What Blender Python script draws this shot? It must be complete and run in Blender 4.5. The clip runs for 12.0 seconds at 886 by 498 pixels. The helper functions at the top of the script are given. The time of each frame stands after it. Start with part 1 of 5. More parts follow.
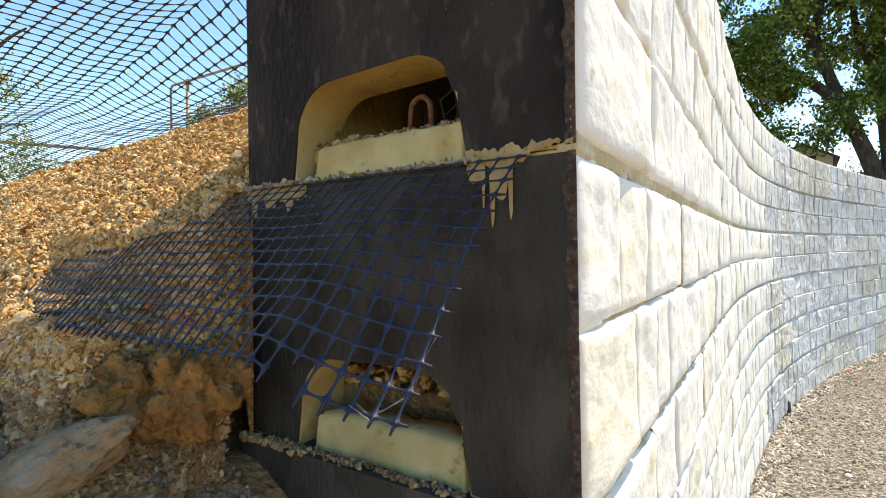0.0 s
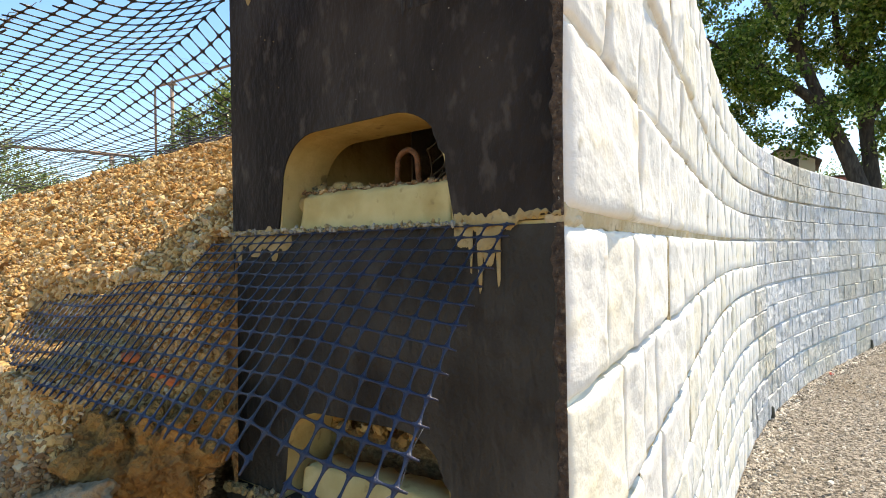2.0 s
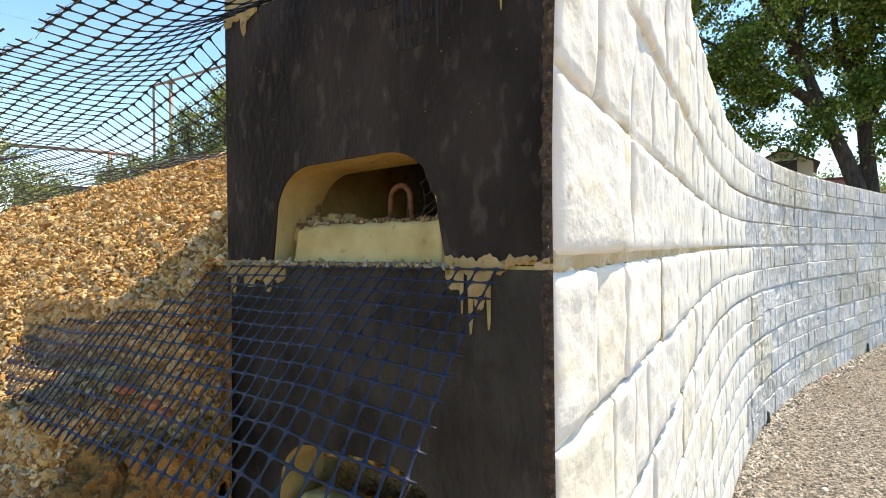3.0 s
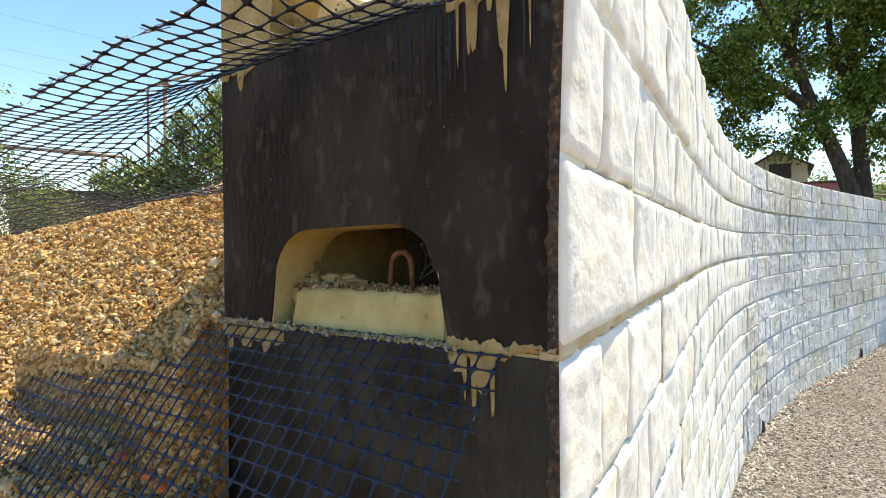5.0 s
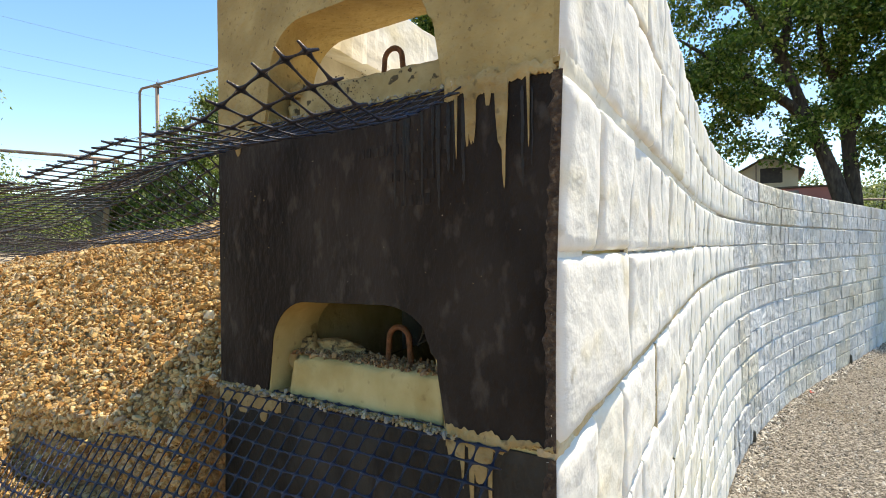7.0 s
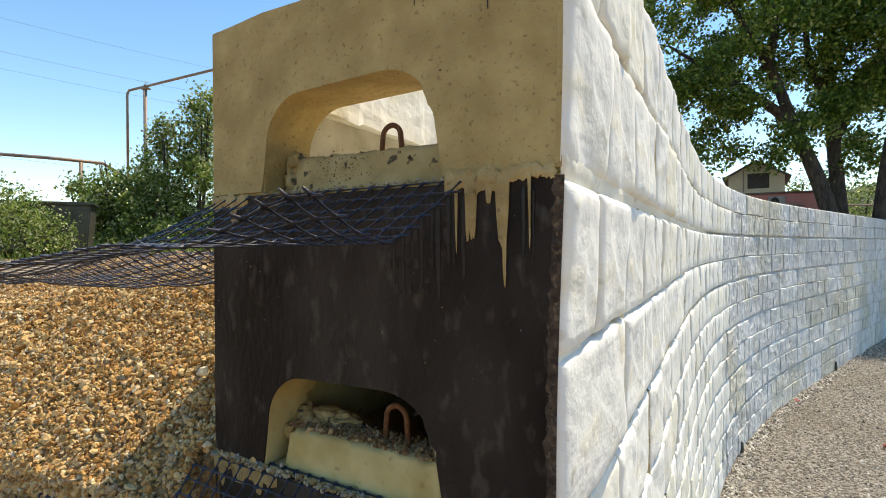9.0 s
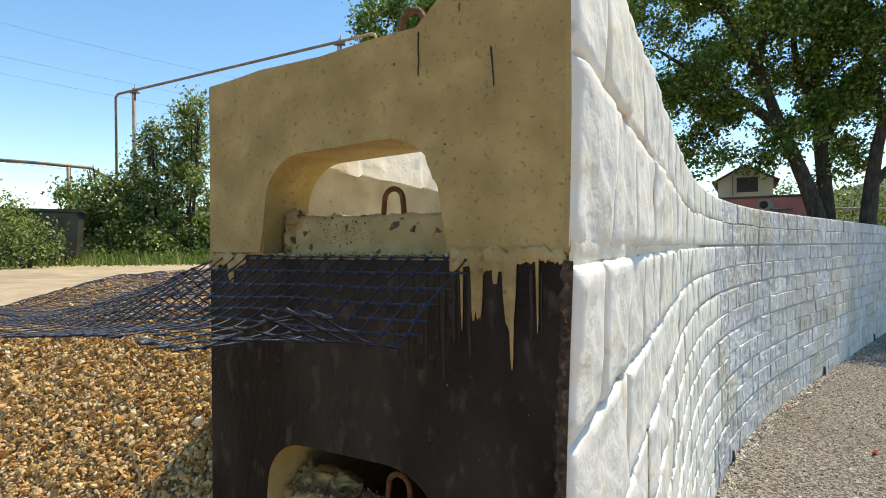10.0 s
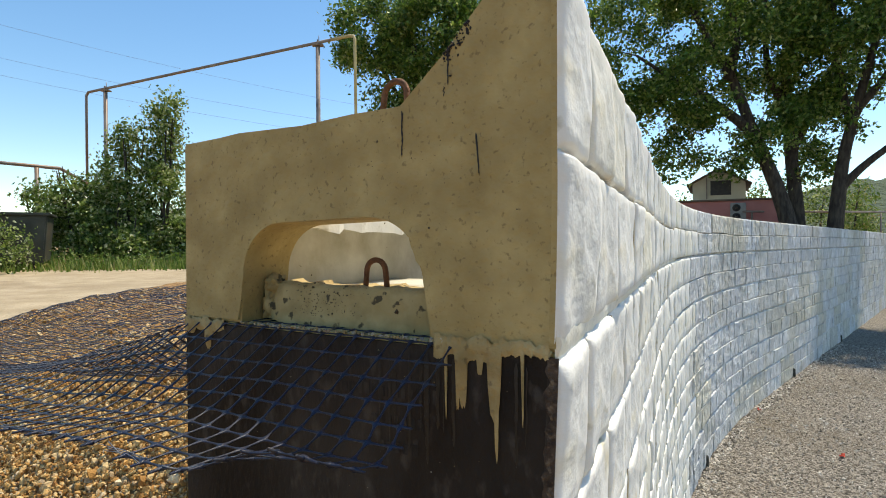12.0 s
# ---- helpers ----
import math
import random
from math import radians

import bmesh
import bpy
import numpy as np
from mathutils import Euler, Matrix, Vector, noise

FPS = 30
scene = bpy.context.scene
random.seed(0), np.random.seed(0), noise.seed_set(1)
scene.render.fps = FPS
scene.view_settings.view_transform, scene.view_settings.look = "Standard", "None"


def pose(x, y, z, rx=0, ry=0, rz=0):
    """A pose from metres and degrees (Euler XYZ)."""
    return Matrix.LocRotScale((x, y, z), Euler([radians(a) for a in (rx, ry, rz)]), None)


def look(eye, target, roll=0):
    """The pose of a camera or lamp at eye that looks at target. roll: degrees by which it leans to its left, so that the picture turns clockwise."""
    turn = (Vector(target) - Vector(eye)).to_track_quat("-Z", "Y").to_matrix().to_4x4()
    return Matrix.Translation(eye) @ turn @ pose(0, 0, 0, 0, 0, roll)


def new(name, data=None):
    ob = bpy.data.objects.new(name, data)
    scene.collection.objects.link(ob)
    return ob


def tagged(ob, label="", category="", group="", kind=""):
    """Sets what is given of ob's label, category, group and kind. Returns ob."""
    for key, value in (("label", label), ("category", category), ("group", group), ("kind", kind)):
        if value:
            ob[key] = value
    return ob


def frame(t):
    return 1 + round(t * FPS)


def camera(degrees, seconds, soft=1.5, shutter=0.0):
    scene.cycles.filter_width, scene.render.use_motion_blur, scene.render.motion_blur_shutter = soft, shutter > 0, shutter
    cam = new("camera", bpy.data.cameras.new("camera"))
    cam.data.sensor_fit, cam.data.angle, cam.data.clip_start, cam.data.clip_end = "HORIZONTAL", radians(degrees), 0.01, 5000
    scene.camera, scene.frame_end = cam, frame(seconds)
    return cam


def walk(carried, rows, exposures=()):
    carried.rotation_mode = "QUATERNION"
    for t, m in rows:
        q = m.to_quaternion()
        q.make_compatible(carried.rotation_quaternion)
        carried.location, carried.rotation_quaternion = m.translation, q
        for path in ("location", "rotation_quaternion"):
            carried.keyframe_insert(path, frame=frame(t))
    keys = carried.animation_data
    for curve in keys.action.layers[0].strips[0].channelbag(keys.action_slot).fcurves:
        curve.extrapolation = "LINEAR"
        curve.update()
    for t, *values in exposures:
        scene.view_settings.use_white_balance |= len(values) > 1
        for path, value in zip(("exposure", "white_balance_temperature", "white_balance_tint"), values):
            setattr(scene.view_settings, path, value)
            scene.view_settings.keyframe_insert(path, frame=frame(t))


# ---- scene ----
cam = camera(78.0, 12.0, soft=1.0)
PATH = [
    (0, (0.029, -0.003, 2.254), (-0.001, 1.997, 2.259), -0.9),
    (0.5, (0.021, -0.002, 2.286), (0.007, 1.998, 2.291), -0.9),
    (1, (0.022, 0.004, 2.306), (0.019, 2.004, 2.31), -1.1),
    (1.5, (0.03, 0.008, 2.34), (0.038, 2.008, 2.34), -1.0),
    (2, (0.032, 0.007, 2.368), (0.046, 2.007, 2.37), -1.0),
    (2.5, (0.036, 0.005, 2.397), (0.052, 2.005, 2.396), -0.8),
    (3, (0.046, -0.003, 2.445), (0.065, 1.997, 2.44), -0.7),
    (5, (0.035, 0.017, 2.587), (0.071, 2.017, 2.577), -0.6),
    (5.5, (0.028, 0.015, 2.637), (0.068, 2.015, 2.626), -0.5),
    (6, (0.027, 0.013, 2.676), (0.076, 2.012, 2.667), -0.5),
    (6.5, (0.03, 0.009, 2.709), (0.089, 2.008, 2.7), -0.5),
    (7, (0.028, 0.012, 2.742), (0.088, 2.011, 2.73), -0.5),
    (7.2, (0.026, 0.01, 2.764), (0.085, 2.009, 2.738), -0.7),
    (9, (0.012, 0.017, 2.904), (0.109, 2.015, 2.891), -0.3),
    (9.5, (0.0, 0.043, 2.967), (0.112, 2.039, 2.952), -0.3),
    (10, (-0.01, 0.035, 3.035), (0.119, 2.031, 3.025), -0.4),
    (10.5, (-0.01, 0.028, 3.08), (0.138, 2.023, 3.07), -0.4),
    (11, (-0.012, 0.026, 3.122), (0.159, 2.018, 3.11), -0.5),
    (11.5, (-0.017, 0.031, 3.16), (0.172, 2.022, 3.149), -0.5),
    (12, (-0.017, 0.049, 3.183), (0.189, 2.039, 3.166), -0.3),
]
walk(cam, [(t, look(eye, target, roll)) for t, eye, target, roll in PATH],
     exposures=[(0, 0.55, 8700, 12), (3, 0.53, 8650, 12), (6, 0.40, 8400, 10), (9, 0.12, 8300, 9), (12, -0.13, 8000, 8)])

# ---- light and sky ----
SUN_DIR = Vector((0.87 * math.cos(radians(65)), 0.5 * math.cos(radians(65)), math.sin(radians(65)))).normalized()
world = bpy.data.worlds.new("sky")
scene.world = world
world.use_nodes = True
wn = world.node_tree.nodes
sky = wn.new("ShaderNodeTexSky")
sky.sky_type = "NISHITA"
sky.sun_disc = False
sky.sun_elevation = radians(65)
sky.sun_rotation = math.atan2(SUN_DIR.x, SUN_DIR.y)
sky.air_density = 1.0
sky.dust_density = 0.1
sky.ozone_density = 3.0
deep = wn.new("ShaderNodeHueSaturation")
deep.inputs["Saturation"].default_value = 1.22
world.node_tree.links.new(sky.outputs[0], deep.inputs["Color"])
world.node_tree.links.new(deep.outputs[0], wn["Background"].inputs[0])
wn["Background"].inputs[1].default_value = 0.25
sun_data = bpy.data.lights.new("sun", "SUN")
sun_data.energy, sun_data.angle, sun_data.color = 5.8, radians(0.5), (1.0, 0.97, 0.91)
sun = new("sun", sun_data)
sun.matrix_world = look((30, 20, 60), Vector((30, 20, 60)) - SUN_DIR)


# ---- materials ----
def mat(name, c1, c2, scale=8.0, rough=0.8, bump=0.3, bscale=60.0, c3=None, scale3=1.5, amount3=0.6, rand="", randamt=0.3,
        metallic=0.0, stretch=(1, 1, 1), spec=0.4, c4=None, scale4=14.0, amount4=0.5, sharp4=(0.60, 0.70), detail=6.0, sharp=(0.35, 0.65), sharp3=(0.5, 0.68), bdist=0.01, tint=None):
    """A surface of two tones in a grain, stains of a third tone, brightness varied by piece, and fine relief."""
    m = bpy.data.materials.new(name)
    m.use_nodes = True
    nt = m.node_tree
    bsdf = nt.nodes["Principled BSDF"]
    N, L = nt.nodes.new, nt.links.new
    co = N("ShaderNodeTexCoord")
    mp = N("ShaderNodeMapping")
    mp.inputs["Scale"].default_value = stretch
    L(co.outputs["Object"], mp.inputs[0])

    def grain(sc, lo, hi, det):
        t = N("ShaderNodeTexNoise")
        t.inputs["Scale"].default_value, t.inputs["Detail"].default_value = sc, det
        L(mp.outputs[0], t.inputs["Vector"])
        r = N("ShaderNodeMapRange")
        r.inputs[1].default_value, r.inputs[2].default_value = lo, hi
        L(t.outputs[0], r.inputs[0])
        return t, r.outputs[0]

    def blend(fac, a, b, amount=1.0):
        x = N("ShaderNodeMix")
        x.data_type = "RGBA"
        if amount != 1.0:
            k = N("ShaderNodeMath")
            k.operation = "MULTIPLY"
            k.inputs[1].default_value = amount
            L(fac, k.inputs[0])
            fac = k.outputs[0]
        L(fac, x.inputs[0])
        for src, slot in ((a, x.inputs[6]), (b, x.inputs[7])):
            if isinstance(src, tuple):
                slot.default_value = (*src, 1)
            else:
                L(src, slot)
        return x.outputs[2]

    tex, f = grain(scale, *sharp, detail)
    col = blend(f, c1, c2)
    if c3:
        _, f3 = grain(scale3, *sharp3, 5.0)
        col = blend(f3, col, c3, amount3)
    if c4:
        _, f4 = grain(scale4, *sharp4, 8.0)
        col = blend(f4, col, c4, amount4)
    if rand:
        if rand == "island":
            src = N("ShaderNodeNewGeometry").outputs["Random Per Island"]
        else:
            src = N("ShaderNodeObjectInfo").outputs["Random"]
        r = N("ShaderNodeMapRange")
        r.inputs[3].default_value, r.inputs[4].default_value = 1 - randamt, 1 + randamt
        L(src, r.inputs[0])
        hs = N("ShaderNodeHueSaturation")
        L(col, hs.inputs["Color"])
        L(r.outputs[0], hs.inputs["Value"])
        col = hs.outputs[0]
        if tint:
            w = N("ShaderNodeMath")
            w.operation = "MULTIPLY"
            w.inputs[1].default_value = 13.7
            L(src, w.inputs[0])
            fr = N("ShaderNodeMath")
            fr.operation = "FRACT"
            L(w.outputs[0], fr.inputs[0])
            rr = N("ShaderNodeMapRange")
            rr.inputs[1].default_value, rr.inputs[2].default_value = 0.55, 1.0
            L(fr.outputs[0], rr.inputs[0])
            mul = N("ShaderNodeMix")
            mul.data_type, mul.blend_type = "RGBA", "MULTIPLY"
            L(rr.outputs[0], mul.inputs[0])
            L(col, mul.inputs[6])
            mul.inputs[7].default_value = (*tint, 1)
            col = mul.outputs[2]
    L(col, bsdf.inputs["Base Color"])
    bsdf.inputs["Roughness"].default_value = rough
    bsdf.inputs["Metallic"].default_value = metallic
    bsdf.inputs["Specular IOR Level"].default_value = spec
    if bump:
        t = N("ShaderNodeTexNoise")
        t.inputs["Scale"].default_value, t.inputs["Detail"].default_value = bscale, 5.0
        L(mp.outputs[0], t.inputs["Vector"])
        b = N("ShaderNodeBump")
        b.inputs["Strength"].default_value, b.inputs["Distance"].default_value = bump, bdist
        L(t.outputs[0], b.inputs["Height"])
        L(b.outputs[0], bsdf.inputs["Normal"])
    return m


def ramp_mat(name, stops, rough=0.85, bump=0.4, bscale=150.0, glow=0.0):
    """Pieces that take their colour one by one from a row of tones, with a fine grain."""
    m = mat(name, (0.85, 0.85, 0.85), (1.0, 1.0, 1.0), 90.0, rough, bump, bscale)
    nt = m.node_tree
    bsdf = nt.nodes["Principled BSDF"]
    link = bsdf.inputs["Base Color"].links[0].from_socket
    geo = nt.nodes.new("ShaderNodeNewGeometry")
    ramp = nt.nodes.new("ShaderNodeValToRGB")
    ramp.color_ramp.interpolation = "LINEAR"
    while len(ramp.color_ramp.elements) < len(stops):
        ramp.color_ramp.elements.new(0.5)
    for e, (p, c) in zip(ramp.color_ramp.elements, stops):
        e.position, e.color = p, (*c, 1)
    nt.links.new(geo.outputs["Random Per Island"], ramp.inputs[0])
    x = nt.nodes.new("ShaderNodeMix")
    x.data_type, x.blend_type = "RGBA", "MULTIPLY"
    x.inputs[0].default_value = 1.0
    nt.links.new(link, x.inputs[6])
    nt.links.new(ramp.outputs[0], x.inputs[7])
    nt.links.new(x.outputs[2], bsdf.inputs["Base Color"])
    if glow:
        tr = nt.nodes.new("ShaderNodeBsdfTranslucent")
        nt.links.new(x.outputs[2], tr.inputs[0])
        ms = nt.nodes.new("ShaderNodeMixShader")
        ms.inputs[0].default_value = glow
        nt.links.new(bsdf.outputs[0], ms.inputs[1])
        nt.links.new(tr.outputs[0], ms.inputs[2])
        nt.links.new(ms.outputs[0], nt.nodes["Material Output"].inputs[0])
    return m


M_STONE = mat("white_wall_stone", (0.715, 0.705, 0.66), (0.81, 0.80, 0.76), 5.0, 0.72, 0.32, 15.0, c3=(0.66, 0.56, 0.31), scale3=4.0,
              amount3=0.6, c4=(0.34, 0.30, 0.20), scale4=15.0, amount4=0.6, sharp4=(0.62, 0.72), sharp3=(0.55, 0.72), rand="object", randamt=0.05, stretch=(0.9, 0.9, 1.3), bdist=0.025, tint=(1.0, 0.97, 0.87))
# far stretch: real stains, with its bluish shade put into a darker base than M_STONE
M_STONE_FAR = mat("stained_far_stone_shade", (0.48, 0.49, 0.495), (0.65, 0.66, 0.665), 5.0, 0.8, 1.0, 12.0, c3=(0.48, 0.43, 0.31), scale3=1.3,
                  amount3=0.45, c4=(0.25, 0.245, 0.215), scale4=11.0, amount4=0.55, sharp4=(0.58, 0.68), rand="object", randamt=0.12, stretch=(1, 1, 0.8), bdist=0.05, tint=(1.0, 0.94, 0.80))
M_CREAM = mat("cream_concrete", (0.335, 0.245, 0.098), (0.445, 0.34, 0.15), 13.0, 0.85, 0.8, 60.0, c3=(0.22, 0.155, 0.06), scale3=11.0, amount3=0.4, c4=(0.09, 0.062, 0.025), scale4=105.0, amount4=0.5, sharp4=(0.60, 0.70), sharp3=(0.40, 0.72), bdist=0.007)
M_KNOB = mat("stained_key_concrete", (0.36, 0.26, 0.11), (0.46, 0.35, 0.17), 13.0, 0.85, 0.7, 50.0, c3=(0.26, 0.18, 0.07), scale3=20.0, amount3=0.6, c4=(0.025, 0.02, 0.012), scale4=34.0, amount4=0.85, sharp4=(0.60, 0.65), bdist=0.01)
M_FRAY = mat("frayed_grey_plastic", (0.07, 0.075, 0.095), (0.24, 0.245, 0.26), 30.0, 0.4, 0.0)
M_INNER = mat("pale_core_concrete", (0.46, 0.43, 0.34), (0.60, 0.57, 0.48), 9.0, 0.85, 0.5, 50.0, c3=(0.26, 0.20, 0.10), scale3=5.0, amount3=0.6)
M_GREYCON = mat("grey_concrete", (0.34, 0.33, 0.31), (0.46, 0.45, 0.42), 9.0, 0.85, 0.5, 60.0, c3=(0.25, 0.22, 0.16), scale3=2.0)
M_COAT = mat("dark_bitumen_coating", (0.0062, 0.0040, 0.0029), (0.0135, 0.0093, 0.0068), 6.0, 0.72, 0.8, 70.0, c3=(0.040, 0.033, 0.028), scale3=4.5,
             amount3=0.9, stretch=(1, 1, 0.5), sharp3=(0.38, 0.64), spec=0.18, c4=(0.10, 0.086, 0.072), scale4=30.0, amount4=0.4, sharp4=(0.57, 0.68))
M_STENCIL = mat("worn_stencil_paint", (0.008, 0.006, 0.005), (0.036, 0.030, 0.025), 60.0, 0.8, 0.5, 90.0, stretch=(1, 1, 0.4), sharp=(0.42, 0.62))
M_MORTAR = mat("cream_mortar", (0.30, 0.215, 0.085), (0.44, 0.34, 0.165), 20.0, 0.8, 0.7, 70.0, c3=(0.22, 0.14, 0.05), scale3=11.0, c4=(0.07, 0.05, 0.025), scale4=48.0, amount4=0.6)
M_CRUMB = ramp_mat("mortar_crumbs", [(0, (0.20, 0.14, 0.06)), (0.4, (0.40, 0.32, 0.16)), (0.7, (0.27, 0.26, 0.24)), (1, (0.46, 0.40, 0.27))])
M_JOINT = mat("yellowed_joint_mortar", (0.46, 0.36, 0.20), (0.60, 0.53, 0.38), 9.0, 0.9, 0.8, 60.0, c3=(0.34, 0.22, 0.08), scale3=6.0, c4=(0.14, 0.10, 0.05), scale4=24.0, amount4=0.6)
M_RAWEDGE = mat("raw_concrete_edge", (0.035, 0.024, 0.018), (0.10, 0.07, 0.05), 60.0, 0.95, 1.0, 160.0, c3=(0.22, 0.17, 0.12), scale3=90.0, amount3=0.7, sharp3=(0.55, 0.7), bdist=0.01)
M_COATFADED = mat("faded_grey_coating", (0.022, 0.020, 0.016), (0.046, 0.0428, 0.035), 7.0, 0.75, 0.8, 70.0, c3=(0.105, 0.099, 0.084), scale3=4.4, amount3=0.5, stretch=(1, 1, 0.6), sharp3=(0.47, 0.68), spec=0.25, c4=(0.013, 0.011, 0.009), scale4=11.0, amount4=0.6, sharp4=(0.56, 0.66))
# base brighter than M_CREAM: light bounced into the grooves put into the colour
M_SLOT = mat("yellow_cream_brightened", (0.44, 0.345, 0.14), (0.56, 0.46, 0.22), 11.0, 0.85, 0.5, 45.0, c3=(0.36, 0.26, 0.09), scale3=8.0, amount3=0.8, c4=(0.14, 0.09, 0.03), scale4=26.0, amount4=0.55, sharp4=(0.62, 0.70), bdist=0.008)
M_PORE = mat("dark_pore", (0.05, 0.034, 0.018), (0.10, 0.07, 0.035), 40.0, 0.9, 0.3, 120.0)
M_GRIME = mat("black_seep_stain", (0.006, 0.005, 0.004), (0.015, 0.012, 0.01), 40.0, 0.5, 0.3, 120.0)
M_RUST = mat("rusty_steel", (0.10, 0.045, 0.02), (0.20, 0.09, 0.045), 60.0, 0.7, 0.5, 200.0, metallic=0.3)
M_GRID = mat("blue_plastic_grid", (0.0026, 0.0055, 0.016), (0.005, 0.013, 0.042), 5.0, 0.42, 0.25, 260.0, c3=(0.024, 0.024, 0.028), scale3=3.0, amount3=0.7, spec=0.5, c4=(0.14, 0.115, 0.09), scale4=45.0, amount4=0.3, sharp4=(0.64, 0.74))
M_OLDGRID = mat("soiled_plastic_grid", (0.035, 0.026, 0.018), (0.09, 0.066, 0.042), 30.0, 0.7, 0.4, 200.0)
M_GRAVEL = ramp_mat("tan_gravel", [(0, (0.26, 0.12, 0.035)), (0.25, (0.48, 0.26, 0.08)), (0.55, (0.60, 0.38, 0.15)), (0.8, (0.68, 0.50, 0.26)), (0.93, (0.38, 0.275, 0.17)), (1, (0.78, 0.66, 0.45))])
M_GRAVELBED = mat("packed_tan_gravel", (0.26, 0.135, 0.05), (0.44, 0.27, 0.115), 55.0, 0.95, 1.0, 70.0, c3=(0.19, 0.105, 0.045), scale3=6.0, bdist=0.03)
M_CLAY = mat("brown_clay", (0.24, 0.115, 0.030), (0.42, 0.225, 0.068), 18.0, 0.95, 1.0, 55.0, c3=(0.16, 0.09, 0.04), scale3=7.0, c4=(0.06, 0.035, 0.016), scale4=30.0, amount4=0.7, bdist=0.03)
M_ROCK = mat("pale_limestone_rock", (0.20, 0.125, 0.058), (0.30, 0.20, 0.105), 9.0, 0.9, 1.0, 45.0, c3=(0.36, 0.31, 0.24), scale3=6.0, amount3=0.5, c4=(0.12, 0.07, 0.03), scale4=18.0, bdist=0.02)
M_SOIL = mat("dry_earth", (0.29, 0.155, 0.060), (0.43, 0.265, 0.12), 6.0, 0.95, 1.0, 40.0, c3=(0.22, 0.14, 0.07), scale3=0.8, c4=(0.13, 0.08, 0.036), scale4=22.0, bdist=0.03)
M_SOILSTONE = ramp_mat("soil_stones", [(0, (0.17, 0.085, 0.034)), (0.4, (0.30, 0.17, 0.07)), (0.7, (0.25, 0.195, 0.135)), (0.9, (0.40, 0.265, 0.125)), (1, (0.50, 0.39, 0.24))])
M_TRACK = mat("pale_dirt_track", (0.34, 0.265, 0.165), (0.45, 0.36, 0.24), 3.0, 0.95, 0.8, 22.0, c3=(0.25, 0.185, 0.11), scale3=0.9, c4=(0.20, 0.15, 0.09), scale4=9.0, bdist=0.02)
M_ROAD = mat("grey_gravel_road", (0.115, 0.098, 0.078), (0.38, 0.34, 0.285), 26.0, 0.95, 1.0, 30.0, c3=(0.20, 0.165, 0.12), scale3=0.5, bdist=0.10, sharp=(0.42, 0.58))
M_ROADSTONE = ramp_mat("road_stones", [(0, (0.12, 0.104, 0.084)), (0.4, (0.32, 0.285, 0.235)), (0.7, (0.48, 0.43, 0.355)), (1, (0.68, 0.64, 0.57))])
# grey bark darkened: the shade on backlit trunks put into the colour
M_BARK = mat("shaded_poplar_bark", (0.030, 0.025, 0.020), (0.080, 0.068, 0.054), 9.0, 0.95, 1.0, 18.0, stretch=(1, 1, 0.3), bdist=0.05)
M_LEAF = ramp_mat("poplar_leaves", [(0, (0.035, 0.085, 0.014)), (0.5, (0.10, 0.20, 0.03)), (0.8, (0.22, 0.33, 0.06)), (1, (0.40, 0.45, 0.17))], 0.32, 0.0, glow=0.45)
M_BUSHLEAF = ramp_mat("bush_leaves", [(0, (0.05, 0.09, 0.018)), (0.5, (0.18, 0.27, 0.055)), (0.8, (0.38, 0.45, 0.14)), (1, (0.62, 0.63, 0.42))], 0.3, 0.0, glow=0.5)
M_GRASS = ramp_mat("roadside_grass", [(0, (0.08, 0.14, 0.025)), (0.5, (0.15, 0.25, 0.04)), (0.8, (0.25, 0.31, 0.08)), (1, (0.40, 0.34, 0.16))], 0.6, 0.0, glow=0.4)
M_FARGREEN = mat("far_woods", (0.040, 0.064, 0.036), (0.080, 0.110, 0.056), 0.25, 0.95, 1.0, 0.5, c3=(0.10, 0.125, 0.07), scale3=0.03, bdist=2.0)
M_PIPE = mat("painted_steel_pipe", (0.17, 0.14, 0.125), (0.28, 0.24, 0.21), 3.0, 0.55, 0.2, 40.0, c3=(0.25, 0.13, 0.06), scale3=0.8, metallic=0.2)
M_PIPEYELLOW = mat("yellow_gas_pipe_paint", (0.46, 0.36, 0.15), (0.52, 0.43, 0.22), 3.0, 0.5, 0.2, 40.0, c3=(0.30, 0.18, 0.07), scale3=1.0)
M_CABLE = mat("grey_cable", (0.10, 0.11, 0.12), (0.15, 0.16, 0.17), 10.0, 0.6, 0.0)
M_HOUSE = mat("cream_render", (0.46, 0.43, 0.33), (0.54, 0.51, 0.40), 1.5, 0.9, 0.3, 20.0, c3=(0.38, 0.34, 0.25), scale3=0.5)
M_PINK = mat("pink_render", (0.42, 0.17, 0.16), (0.50, 0.22, 0.20), 1.5, 0.9, 0.3, 20.0, c3=(0.34, 0.14, 0.13), scale3=0.6)
M_ROOF = mat("dark_roof_sheet", (0.10, 0.075, 0.06), (0.16, 0.12, 0.10), 4.0, 0.7, 0.4, 20.0)
M_DARKIN = mat("near_black", (0.02, 0.02, 0.022), (0.035, 0.033, 0.03), 8.0, 0.6, 0.2, 30.0)
# white casing greyed: tree shade put into its colour
M_METALWHITE = mat("white_metal_in_shade", (0.20, 0.20, 0.195), (0.27, 0.27, 0.26), 5.0, 0.5, 0.1, 30.0)
M_SKIP = mat("dark_green_steel", (0.030, 0.035, 0.028), (0.055, 0.06, 0.048), 3.0, 0.55, 0.3, 25.0, c3=(0.10, 0.06, 0.035), scale3=1.2)
M_RED = mat("red_plastic_scrap", (0.55, 0.06, 0.04), (0.65, 0.11, 0.07), 20.0, 0.5, 0.2, 60.0)
